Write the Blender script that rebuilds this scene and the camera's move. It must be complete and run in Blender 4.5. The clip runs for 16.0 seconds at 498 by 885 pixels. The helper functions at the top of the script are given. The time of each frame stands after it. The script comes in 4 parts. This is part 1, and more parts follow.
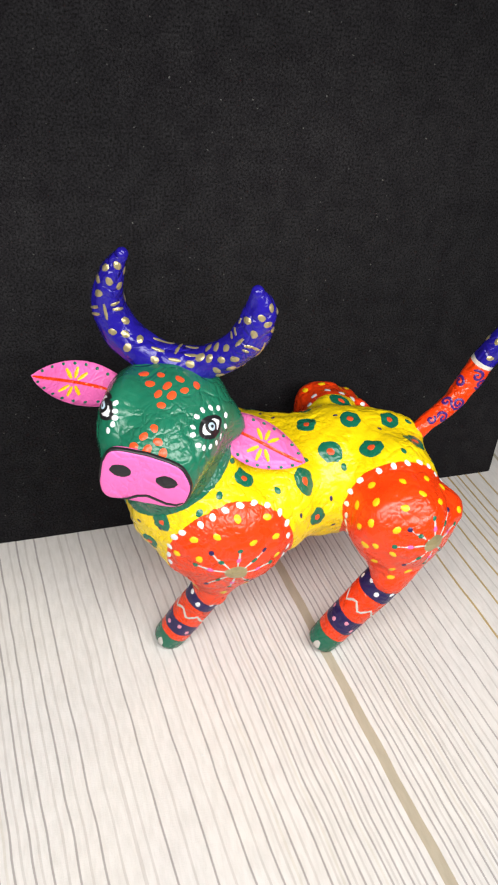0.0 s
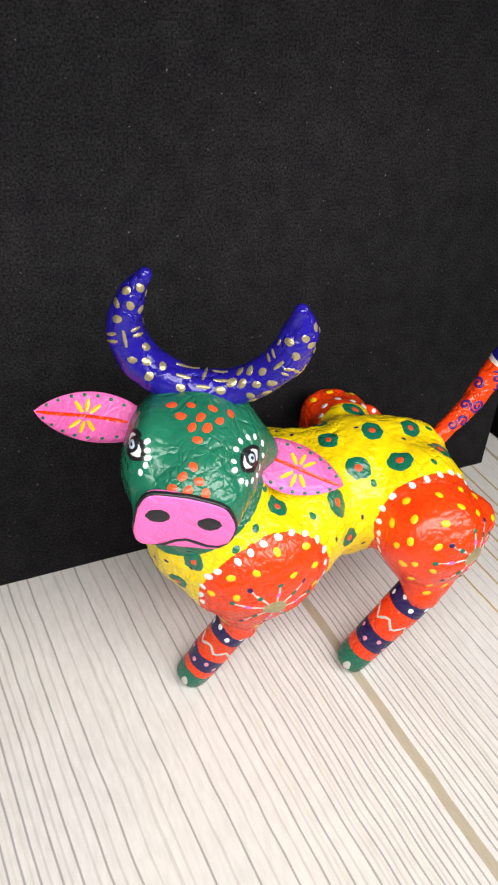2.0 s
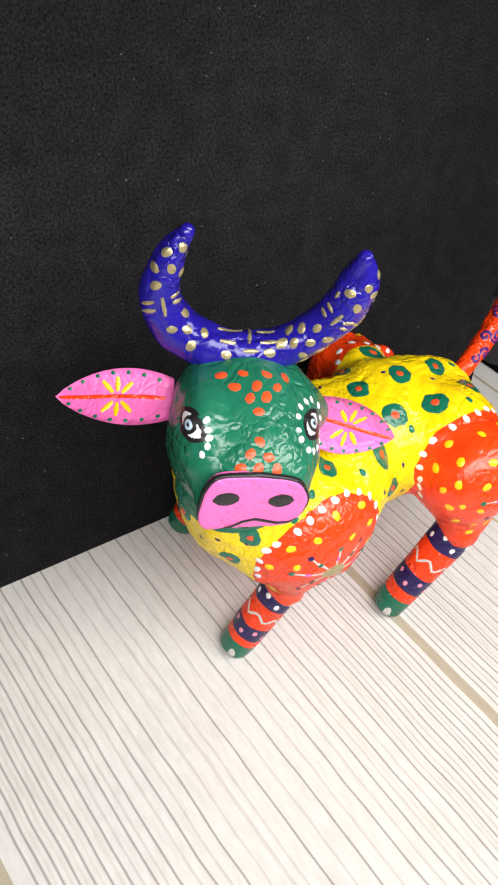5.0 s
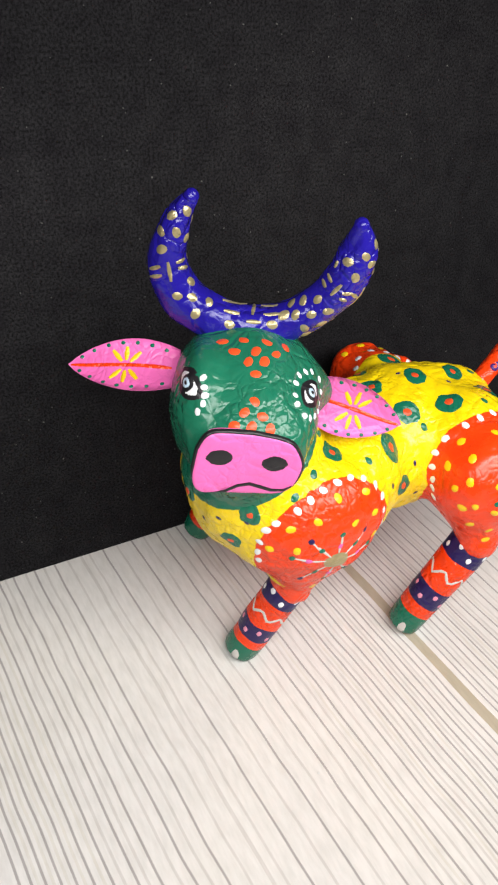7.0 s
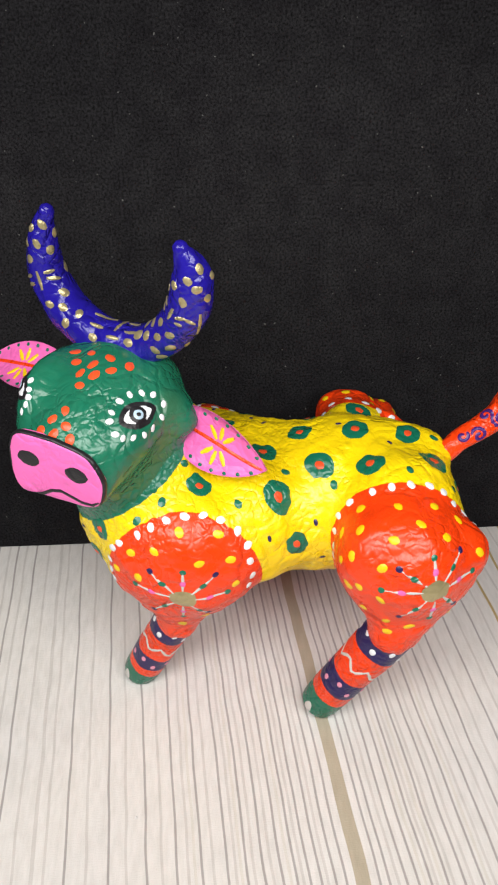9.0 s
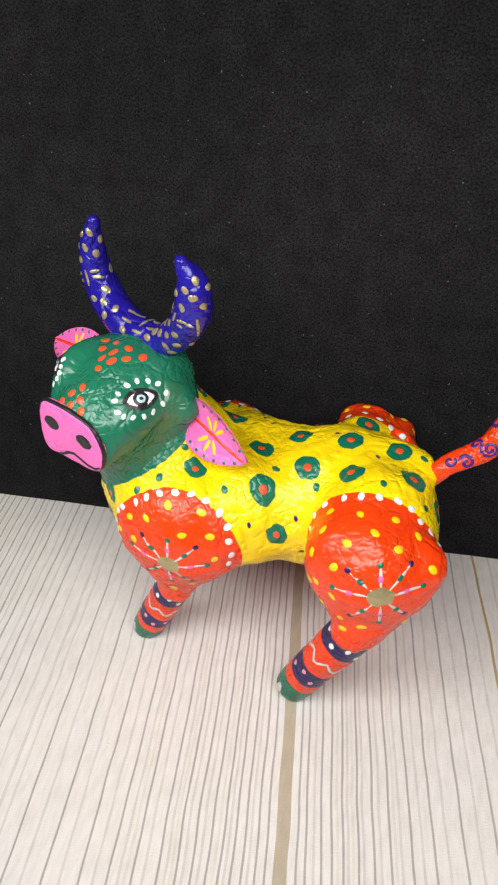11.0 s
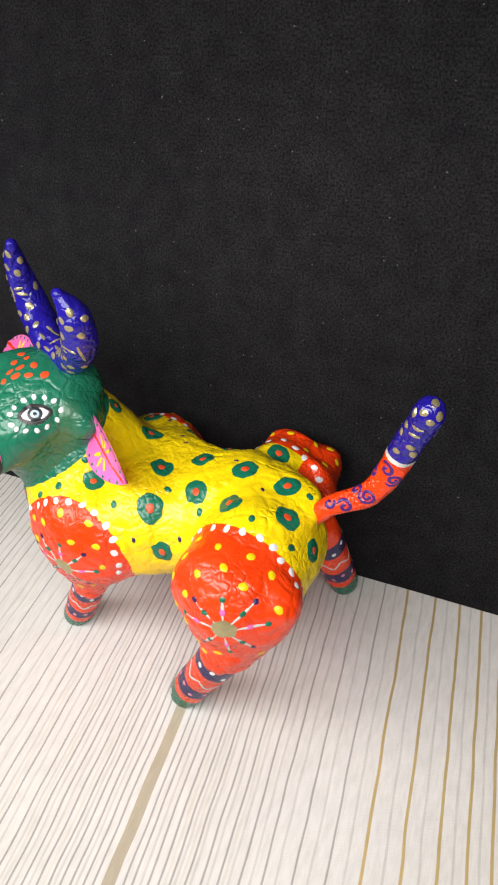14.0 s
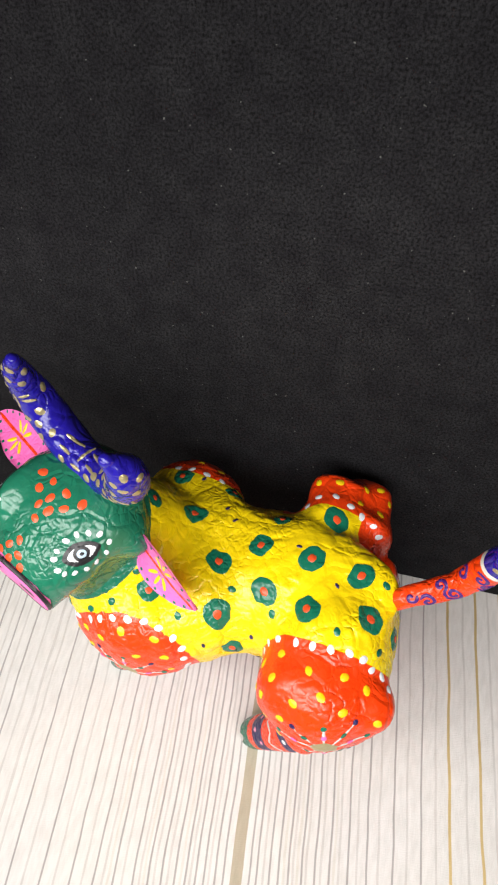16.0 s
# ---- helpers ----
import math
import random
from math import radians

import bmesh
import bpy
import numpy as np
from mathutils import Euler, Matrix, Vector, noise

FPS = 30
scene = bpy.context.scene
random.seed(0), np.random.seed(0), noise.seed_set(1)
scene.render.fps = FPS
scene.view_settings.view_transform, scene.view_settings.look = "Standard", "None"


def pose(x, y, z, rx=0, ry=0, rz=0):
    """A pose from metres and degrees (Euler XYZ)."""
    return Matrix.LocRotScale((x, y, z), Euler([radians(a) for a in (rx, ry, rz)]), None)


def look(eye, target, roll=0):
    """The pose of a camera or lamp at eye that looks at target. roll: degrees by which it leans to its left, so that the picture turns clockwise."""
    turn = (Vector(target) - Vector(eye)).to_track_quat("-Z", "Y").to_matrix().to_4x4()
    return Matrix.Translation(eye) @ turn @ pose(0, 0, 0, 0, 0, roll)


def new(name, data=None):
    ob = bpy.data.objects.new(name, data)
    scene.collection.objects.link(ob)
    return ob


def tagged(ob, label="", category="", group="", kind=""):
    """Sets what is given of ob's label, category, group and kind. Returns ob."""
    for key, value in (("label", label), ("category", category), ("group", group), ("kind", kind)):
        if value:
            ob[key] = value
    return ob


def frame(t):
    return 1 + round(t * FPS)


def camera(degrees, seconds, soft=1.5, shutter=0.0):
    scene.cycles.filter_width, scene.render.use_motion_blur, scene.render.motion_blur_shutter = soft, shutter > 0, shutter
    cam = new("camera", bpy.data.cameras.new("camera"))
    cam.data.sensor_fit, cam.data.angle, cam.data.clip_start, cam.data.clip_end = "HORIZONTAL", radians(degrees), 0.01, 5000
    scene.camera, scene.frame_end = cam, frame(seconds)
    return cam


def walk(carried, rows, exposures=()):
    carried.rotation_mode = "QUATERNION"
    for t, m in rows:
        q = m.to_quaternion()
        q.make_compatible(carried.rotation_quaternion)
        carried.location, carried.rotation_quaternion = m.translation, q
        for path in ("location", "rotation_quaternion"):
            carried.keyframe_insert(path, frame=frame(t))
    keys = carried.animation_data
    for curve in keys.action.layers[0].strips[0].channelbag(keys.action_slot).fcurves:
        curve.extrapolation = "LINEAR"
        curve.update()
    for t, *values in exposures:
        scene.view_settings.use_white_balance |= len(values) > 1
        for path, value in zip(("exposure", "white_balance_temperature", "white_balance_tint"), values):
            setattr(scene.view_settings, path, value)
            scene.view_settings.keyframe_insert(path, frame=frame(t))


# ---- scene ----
cam = camera(41.0, 16.0, soft=2.2)
# seconds, place in metres, turn in degrees
PATH = [
    (0, -0.0618, -0.2145, 0.3765, 48.79, -5.70, -18.80),
    (0.5, -0.0755, -0.1956, 0.3737, 48.72, -6.29, -22.05),
    (1, -0.0824, -0.1810, 0.3736, 48.45, -6.20, -23.53),
    (1.5, -0.0881, -0.1764, 0.3723, 48.28, -6.21, -24.76),
    (2, -0.0954, -0.1639, 0.3696, 48.12, -6.71, -26.01),
    (2.5, -0.1062, -0.1457, 0.3669, 47.39, -7.71, -28.39),
    (2.7, -0.1134, -0.1382, 0.3658, 45.65, -9.47, -29.76),
    (3, -0.1244, -0.1262, 0.3636, 42.44, -11.84, -31.92),
    (3.2, -0.1259, -0.1170, 0.3614, 42.38, -10.11, -32.60),
    (3.5, -0.1242, -0.1089, 0.3588, 43.30, -7.18, -33.25),
    (4, -0.1238, -0.1064, 0.3567, 43.37, -6.78, -34.87),
    (4.5, -0.1221, -0.1111, 0.3584, 43.37, -6.26, -36.15),
    (5, -0.1298, -0.1121, 0.3574, 43.51, -6.65, -35.39),
    (5.2, -0.1326, -0.1104, 0.3590, 43.66, -6.83, -35.01),
    (7.3, -0.1218, -0.1678, 0.3276, 51.15, -4.72, -27.67),
    (7.5, -0.1003, -0.1764, 0.3291, 51.70, -3.63, -25.11),
    (8, -0.0483, -0.1951, 0.3224, 52.17, -1.20, -18.14),
    (8.5, 0.0131, -0.2023, 0.3207, 52.67, -0.52, -12.07),
    (8.7, 0.0288, -0.2025, 0.3223, 52.34, 0.02, -9.07),
    (10.8, 0.1074, -0.2363, 0.3412, 52.63, 0.93, 8.77),
    (11, 0.1183, -0.2329, 0.3432, 52.90, 1.52, 9.90),
    (11.5, 0.1419, -0.2321, 0.3550, 53.16, 1.68, 14.22),
    (12, 0.1787, -0.2275, 0.3607, 53.48, 1.72, 16.40),
    (12.5, 0.2012, -0.2280, 0.3622, 53.63, 2.16, 18.57),
    (13, 0.2184, -0.2155, 0.3593, 53.45, 2.82, 19.32),
    (13.5, 0.2294, -0.2018, 0.3637, 53.13, 3.07, 20.92),
    (14, 0.2277, -0.1940, 0.3670, 50.98, 3.14, 21.19),
    (14.5, 0.2235, -0.1769, 0.3775, 47.77, 2.77, 20.17),
    (15, 0.2098, -0.1479, 0.3998, 42.18, 3.32, 19.92),
    (15.5, 0.1691, -0.1069, 0.4368, 38.43, 4.66, 14.36),
    (16, 0.1297, -0.0847, 0.4417, 33.35, 2.83, 12.08),
]
walk(cam, [(t, pose(x, y, z, rx, ry, rz)) for t, x, y, z, rx, ry, rz in PATH],
     exposures=[(0, 0.05), (2, 0.06), (4, 0.12), (5, 0.17), (7.5, -0.06), (8.5, -0.15), (11.5, -0.08), (13, 0.0), (14.5, 0.09), (16, 0.15)])

# ---- light: a wide stand-in lamp for the phone torch, in a dark room ----
world = bpy.data.worlds.new("dim_room")
scene.world = world
world.use_nodes = True
world.node_tree.nodes["Background"].inputs["Color"].default_value = (0.9, 0.95, 1.0, 1)
world.node_tree.nodes["Background"].inputs["Strength"].default_value = 0.012
# one still strip, wider than the torch's way beside the lens, for flatter light
torch_stand_in = bpy.data.lights.new("torch_stand_in", "AREA")
torch_stand_in.shape, torch_stand_in.size, torch_stand_in.size_y = "RECTANGLE", 0.74, 0.15
torch_stand_in.energy, torch_stand_in.color = 3.4, (1.0, 0.975, 0.955)
new("torch_stand_in", torch_stand_in).matrix_world = look((0.035, -0.205, 0.374), (0.075, 0.055, 0.060))



# ---- materials ----
def shader(name):
    m = bpy.data.materials.new(name)
    m.use_nodes = True
    return m, m.node_tree.nodes, m.node_tree.links, m.node_tree.nodes["Principled BSDF"]


def noise_node(nodes, links, scale, detail=4.0, rough=0.55, coord="Object", stretch=None):
    tc = nodes.new("ShaderNodeTexCoord")
    n = nodes.new("ShaderNodeTexNoise")
    n.inputs["Scale"].default_value, n.inputs["Detail"].default_value = scale, detail
    n.inputs["Roughness"].default_value = rough
    src = tc.outputs[coord]
    if stretch:
        mp = nodes.new("ShaderNodeMapping")
        mp.inputs["Scale"].default_value = stretch
        links.new(src, mp.inputs["Vector"])
        src = mp.outputs["Vector"]
    links.new(src, n.inputs["Vector"])
    return n


def ramp(nodes, links, src, stops):
    r = nodes.new("ShaderNodeValToRGB")
    while len(r.color_ramp.elements) < len(stops):
        r.color_ramp.elements.new(0.5)
    for e, (p, c) in zip(r.color_ramp.elements, stops):
        e.position, e.color = p, (*c, 1)
    links.new(src, r.inputs["Fac"])
    return r.outputs["Color"]


def mixed(nodes, links, fac, a, b, mode="MIX"):
    m = nodes.new("ShaderNodeMix")
    m.data_type, m.blend_type = "RGBA", mode
    for key, v in (("Factor", fac), (6, a), (7, b)):
        if isinstance(v, (int, float)):
            m.inputs[key].default_value = v
        elif isinstance(v, tuple):
            m.inputs[key].default_value = (*v, 1)
        else:
            links.new(v, m.inputs[key])
    return m.outputs[2]


def bump_of(nodes, links, bsdf, layers):
    """layers: (height output, strength, distance in metres), added up."""
    last = None
    for src, strength, distance in layers:
        b = nodes.new("ShaderNodeBump")
        b.inputs["Strength"].default_value, b.inputs["Distance"].default_value = strength, distance
        links.new(src, b.inputs["Height"])
        if last:
            links.new(last, b.inputs["Normal"])
        last = b.outputs["Normal"]
    links.new(last, bsdf.inputs["Normal"])


def scaled(c, k):
    return tuple(min(1.0, v * k) for v in c)


def wrinkles(nodes, links):
    """Pasted paper: soft facets with sharp creases between, finer crinkles in places, and a brush grain."""
    tc = nodes.new("ShaderNodeTexCoord")

    def warped(scale, amount):
        n = noise_node(nodes, links, scale, 2.0)
        shift = nodes.new("ShaderNodeVectorMath")
        shift.operation = "MULTIPLY_ADD"
        links.new(n.outputs["Color"], shift.inputs[0])
        shift.inputs[1].default_value = (amount, amount, amount)
        links.new(tc.outputs["Object"], shift.inputs[2])
        return shift.outputs["Vector"]

    def cells(vector, scale, feature):
        n = nodes.new("ShaderNodeTexVoronoi")
        n.feature = feature
        n.inputs["Scale"].default_value = scale
        links.new(vector, n.inputs["Vector"])
        return n.outputs["Distance"]

    def spread(value, low, high, a=0.0, b=1.0):
        n = nodes.new("ShaderNodeMapRange")
        for k, x in zip(("From Min", "From Max", "To Min", "To Max"), (low, high, a, b)):
            n.inputs[k].default_value = x
        links.new(value, n.inputs["Value"])
        return n.outputs["Result"]

    def product(a, b):
        n = nodes.new("ShaderNodeMath")
        n.operation = "MULTIPLY"
        links.new(a, n.inputs[0])
        links.new(b, n.inputs[1])
        return n.outputs[0]
    bent = warped(40.0, 0.016)
    crooked = warped(95.0, 0.010)
    where = spread(noise_node(nodes, links, 34.0, 2.0).outputs["Fac"], 0.42, 0.60, 0.12, 1.0)
    other = spread(noise_node(nodes, links, 27.0, 2.0, stretch=(1.2, 0.8, 1.1)).outputs["Fac"], 0.44, 0.58, 0.15, 1.0)
    facet = cells(bent, 62.0, "F1")
    crease = product(spread(cells(bent, 92.0, "DISTANCE_TO_EDGE"), 0.0, 0.16), where)
    crinkle = product(spread(cells(crooked, 215.0, "DISTANCE_TO_EDGE"), 0.0, 0.22), other)
    grain = noise_node(nodes, links, 420.0, 3.0, 0.65, stretch=(1.0, 0.55, 1.3)).outputs["Fac"]
    return facet, crease, crinkle, grain


def glossy_paint(name, colour, rough=0.33, crease=0.75, fields=(), soft=False):
    """Acrylic paint over papier-mache. fields: (attribute, colour), painted over one another where the attribute is above zero."""
    m, nodes, links, bsdf = shader(name)

    def coat(c):
        n = noise_node(nodes, links, 60.0, 5.0, 0.65)
        return ramp(nodes, links, n.outputs["Fac"], [(0.28, scaled(c, 0.88)), (0.5, c), (0.75, scaled(c, 1.06))])
    col = coat(colour)
    for attribute, second in fields:
        a = nodes.new("ShaderNodeAttribute")
        a.attribute_name = attribute
        edge = noise_node(nodes, links, 260.0, 2.0)
        add = nodes.new("ShaderNodeMath")
        add.operation = "MULTIPLY_ADD"
        links.new(edge.outputs["Fac"], add.inputs[0])
        add.inputs[1].default_value = 0.12
        links.new(a.outputs["Fac"], add.inputs[2])
        gt = nodes.new("ShaderNodeMapRange")
        gt.inputs["From Min"].default_value, gt.inputs["From Max"].default_value = (0.0, 1.0) if soft else (0.055, 0.065)
        links.new(add.outputs[0], gt.inputs["Value"])
        col = mixed(nodes, links, gt.outputs["Result"], col, coat(second))
    links.new(col, bsdf.inputs["Base Color"])
    rn = noise_node(nodes, links, 140.0, 3.0)
    mr = nodes.new("ShaderNodeMapRange")
    mr.inputs["To Min"].default_value, mr.inputs["To Max"].default_value = rough - 0.17, rough + 0.08
    links.new(rn.outputs["Fac"], mr.inputs["Value"])
    links.new(mr.outputs["Result"], bsdf.inputs["Roughness"])
    bsdf.inputs["Specular IOR Level"].default_value = 0.5
    facet, fold, crinkle, grain = wrinkles(nodes, links)
    bump_of(nodes, links, bsdf, [(facet, crease, 0.0013), (fold, crease, 0.0008), (crinkle, crease, 0.0006), (grain, 0.25, 0.0005)])
    return m


YELLOW, RED, GREEN = (0.95, 0.68, 0.004), (0.88, 0.052, 0.004), (0.008, 0.150, 0.085)
BLUE, NAVY, PINK = (0.015, 0.009, 0.25), (0.018, 0.010, 0.085), (0.86, 0.15, 0.46)
paint_body = glossy_paint("yellow_and_red_paint", YELLOW, crease=0.58, fields=(("red_field", RED), ("throat", GREEN)))
paint_head = glossy_paint("green_head_paint", GREEN, rough=0.27, crease=0.6, fields=(("smear", (0.10, 0.135, 0.05)),), soft=True)
paint_red = glossy_paint("red_paint", RED)
paint_green = glossy_paint("green_paint", GREEN, rough=0.3, crease=0.55)
paint_blue = glossy_paint("blue_paint", BLUE, rough=0.25, crease=0.7)
paint_navy = glossy_paint("navy_paint", NAVY, rough=0.4, crease=0.4)
paint_violet = glossy_paint("violet_paint", (0.055, 0.012, 0.16), rough=0.4, crease=0.4)
paint_pink = glossy_paint("pink_paint", PINK, rough=0.45, crease=0.4)
paint_white = glossy_paint("white_paint", (0.82, 0.83, 0.85), rough=0.4, crease=0.2)
paint_ice = glossy_paint("pale_blue_paint", (0.50, 0.66, 0.78), rough=0.4, crease=0.2)
paint_black = glossy_paint("black_paint", (0.012, 0.011, 0.013), rough=0.45, crease=0.3)
paint_orange = glossy_paint("orange_dot_paint", (0.80, 0.085, 0.020), rough=0.4, crease=0.2)
paint_gold = glossy_paint("gold_paint", (0.46, 0.385, 0.20), rough=0.36, crease=0.5)
paint_gold.node_tree.nodes["Principled BSDF"].inputs["Metallic"].default_value = 0.55
paint_dot_yellow = glossy_paint("yellow_dot_paint", (0.90, 0.60, 0.006), rough=0.4, crease=0.2)
paint_rose = glossy_paint("pale_pink_paint", (0.80, 0.30, 0.42), rough=0.4, crease=0.2)
paint_silver = glossy_paint("silver_grey_paint", (0.62, 0.60, 0.56), rough=0.4, crease=0.2)
PAINTS = dict(body=paint_body, head=paint_head, red=paint_red, green=paint_green, blue=paint_blue, navy=paint_navy, violet=paint_violet, pink=paint_pink,
              white=paint_white, black=paint_black, orange=paint_orange, gold=paint_gold, sun=paint_dot_yellow,
              rose=paint_rose, ice=paint_ice, silver=paint_silver)


def cloth_weave(name, colour, contrast=0.94):
    """Cotton: crossed threads, thicker slubs, faint creases and a slight yellowing in patches."""
    m, nodes, links, bsdf = shader(name)
    n = noise_node(nodes, links, 14.0, 5.0)
    col = ramp(nodes, links, n.outputs["Fac"], [(0.3, scaled(colour, contrast)), (0.7, colour)])
    slub = noise_node(nodes, links, 160.0, 4.0, 0.6, stretch=(2.2, 0.5, 1.0))
    col = mixed(nodes, links, 1.0, col, ramp(nodes, links, slub.outputs["Fac"], [(0.30, (0.91, 0.91, 0.90)), (0.62, (1.03, 1.03, 1.03))]), "MULTIPLY")
    worn = noise_node(nodes, links, 5.0, 3.0)
    col = mixed(nodes, links, 1.0, col, ramp(nodes, links, worn.outputs["Fac"], [(0.42, (1.0, 1.0, 1.0)), (0.66, (1.0, 0.985, 0.955))]), "MULTIPLY")
    links.new(col, bsdf.inputs["Base Color"])
    bsdf.inputs["Roughness"].default_value = 0.9
    bsdf.inputs["Specular IOR Level"].default_value = 0.15
    a = noise_node(nodes, links, 900.0, 2.0, stretch=(3.0, 0.4, 1.0))
    b = noise_node(nodes, links, 900.0, 2.0, stretch=(0.4, 3.0, 1.0))
    fold = noise_node(nodes, links, 22.0, 3.0, 0.5)
    bump_of(nodes, links, bsdf, [(a.outputs["Fac"], 0.35, 0.0005), (b.outputs["Fac"], 0.35, 0.0005), (fold.outputs["Fac"], 0.3, 0.003)])
    return m


cloth_white = cloth_weave("white_cotton", (0.76, 0.74, 0.715), 0.93)
cloth_dark = cloth_weave("grey_stripe", (0.45, 0.425, 0.415), 0.85)
cloth_pale = cloth_weave("pale_grey_stripe", (0.64, 0.615, 0.59))
cloth_cream = cloth_weave("cream_stripe", (0.70, 0.675, 0.625))
cloth_tan = cloth_weave("tan_stripe", (0.48, 0.425, 0.325))
cloth_mustard = cloth_weave("gold_thread_stripe", (0.66, 0.50, 0.24))
cloth_mustard.node_tree.nodes["Principled BSDF"].inputs["Metallic"].default_value = 0.35
cloth_mustard.node_tree.nodes["Principled BSDF"].inputs["Roughness"].default_value = 0.5

foam, nodes, links, bsdf = shader("black_foam_sheet")
big = noise_node(nodes, links, 5.0, 4.0)
fine = noise_node(nodes, links, 800.0, 5.0, 0.75)
speck = noise_node(nodes, links, 420.0, 1.0)
patch = noise_node(nodes, links, 70.0, 4.0, 0.6)
base = ramp(nodes, links, big.outputs["Fac"], [(0.3, (0.0080, 0.0077, 0.0086)), (0.7, (0.0136, 0.0130, 0.0141))])
base = mixed(nodes, links, 1.0, base, ramp(nodes, links, fine.outputs["Fac"], [(0.38, (0.25, 0.25, 0.25)), (0.62, (2.1, 2.1, 2.1))]), "MULTIPLY")
base = mixed(nodes, links, 1.0, base, ramp(nodes, links, patch.outputs["Fac"], [(0.3, (0.72, 0.70, 0.74)), (0.7, (1.26, 1.28, 1.25))]), "MULTIPLY")
base = mixed(nodes, links, ramp(nodes, links, speck.outputs["Fac"], [(0.752, (0, 0, 0)), (0.77, (1, 1, 1))]), base, (0.10, 0.10, 0.095))
links.new(base, bsdf.inputs["Base Color"])
bsdf.inputs["Roughness"].default_value = 0.85
bsdf.inputs["Specular IOR Level"].default_value = 0.08
bump_of(nodes, links, bsdf, [(fine.outputs["Fac"], 0.4, 0.0004)])

wood, nodes, links, bsdf = shader("brown_wood")
g = noise_node(nodes, links, 18.0, 6.0, stretch=(1.0, 8.0, 8.0))
links.new(ramp(nodes, links, g.outputs["Fac"], [(0.3, (0.10, 0.055, 0.03)), (0.7, (0.20, 0.115, 0.06))]), bsdf.inputs["Base Color"])
bsdf.inputs["Roughness"].default_value = 0.5

plaster, nodes, links, bsdf = shader("grey_plaster")
g = noise_node(nodes, links, 6.0, 6.0)
links.new(ramp(nodes, links, g.outputs["Fac"], [(0.3, (0.66, 0.65, 0.63)), (0.7, (0.74, 0.73, 0.71))]), bsdf.inputs["Base Color"])
bsdf.inputs["Roughness"].default_value = 0.9
dull_wall, nodes, links, bsdf = shader("dull_grey_wall")
g = noise_node(nodes, links, 6.0, 6.0)
links.new(ramp(nodes, links, g.outputs["Fac"], [(0.3, (0.24, 0.235, 0.23)), (0.7, (0.30, 0.295, 0.285))]), bsdf.inputs["Base Color"])
bsdf.inputs["Roughness"].default_value = 0.9
tile, nodes, links, bsdf = shader("dark_floor")
g = noise_node(nodes, links, 9.0, 6.0)
links.new(ramp(nodes, links, g.outputs["Fac"], [(0.3, (0.02, 0.018, 0.017)), (0.7, (0.035, 0.032, 0.03))]), bsdf.inputs["Base Color"])
bsdf.inputs["Roughness"].default_value = 0.35


from mathutils.bvhtree import BVHTree


# ---- mesh helpers ----
def mesh_object(name, verts, faces, mats, slots=None, parent=None, smooth=False):
    me = bpy.data.meshes.new(name)
    me.from_pydata([tuple(v) for v in verts], [], [tuple(f) for f in faces])
    for m in mats:
        me.materials.append(m)
    if slots is not None:
        me.polygons.foreach_set("material_index", np.asarray(slots, dtype=np.int32))
    me.polygons.foreach_set("use_smooth", np.full(len(me.polygons), smooth))
    me.update()
    ob = new(name, me)
    if parent:
        ob.parent = parent
    return ob


def bevelled_box(name, size, centre, mat, parent=None, bevel=0.003):
    bm = bmesh.new()
    bmesh.ops.create_cube(bm, size=1.0)
    bmesh.ops.scale(bm, vec=size, verts=bm.verts)
    bmesh.ops.bevel(bm, geom=bm.edges[:], offset=bevel, segments=2, affect="EDGES")
    bmesh.ops.translate(bm, vec=centre, verts=bm.verts)
    me = bpy.data.meshes.new(name)
    bm.to_mesh(me)
    bm.free()
    me.materials.append(mat)
    ob = new(name, me)
    if parent:
        ob.parent = parent
    return ob


# ---- the room, dark behind the lamp ----
FLOOR, TOP = -0.75, 1.65


def plain_wall(name, size, centre, mat, category):
    ob = bevelled_box(name, size, centre, mat, bevel=0.002)
    return tagged(ob, category=category, kind="structure")


tagged(plain_wall("floor", (3.4, 3.4, 0.1), (0, 0, FLOOR - 0.05), tile, "floor"), "dark dull floor of an unlit room")
tagged(plain_wall("ceiling", (3.4, 3.4, 0.1), (0, 0, TOP + 0.05), dull_wall, "ceiling"), "plain grey ceiling of the unlit room")
for name, size, centre in (("wall_north", (3.4, 0.1, 2.4), (0, 1.65, 0.45)), ("wall_south", (3.4, 0.1, 2.4), (0, -1.65, 0.45)),
                           ("wall_east", (0.1, 3.2, 2.4), (1.65, 0, 0.45)), ("wall_west", (0.1, 3.2, 2.4), (-1.65, 0, 0.45))):
    tagged(plain_wall(name, size, centre, dull_wall, "wall"), "plain dull grey wall of the unlit room")

# ---- table and cloth; both lie turned with the stripes ----
SLOPE = 0.0635          # stripes run along (-SLOPE, 1)
EDGE = 0.351          # the cloth's fold over the table's side, taken along x at y = 0
TURN = math.degrees(math.atan(SLOPE))
ACROSS = math.cos(math.atan(SLOPE))

table = tagged(new("table"), "brown wooden table covered by the striped cloth", "table")
table.matrix_world = pose(0, 0, 0, 0, 0, TURN)
# local x runs across the stripes, local y along them
tabletop = bevelled_box("tabletop", (0.86, 1.30, 0.028), (EDGE * ACROSS - 0.005 - 0.43, 0.05, -0.018), wood, table)
for lx in (EDGE * ACROSS - 0.06, EDGE * ACROSS - 0.80):
    for ly in (-0.54, 0.64):
        bevelled_box("leg", (0.05, 0.05, -FLOOR - 0.032), (lx, ly, (FLOOR - 0.032) / 2), wood, table)


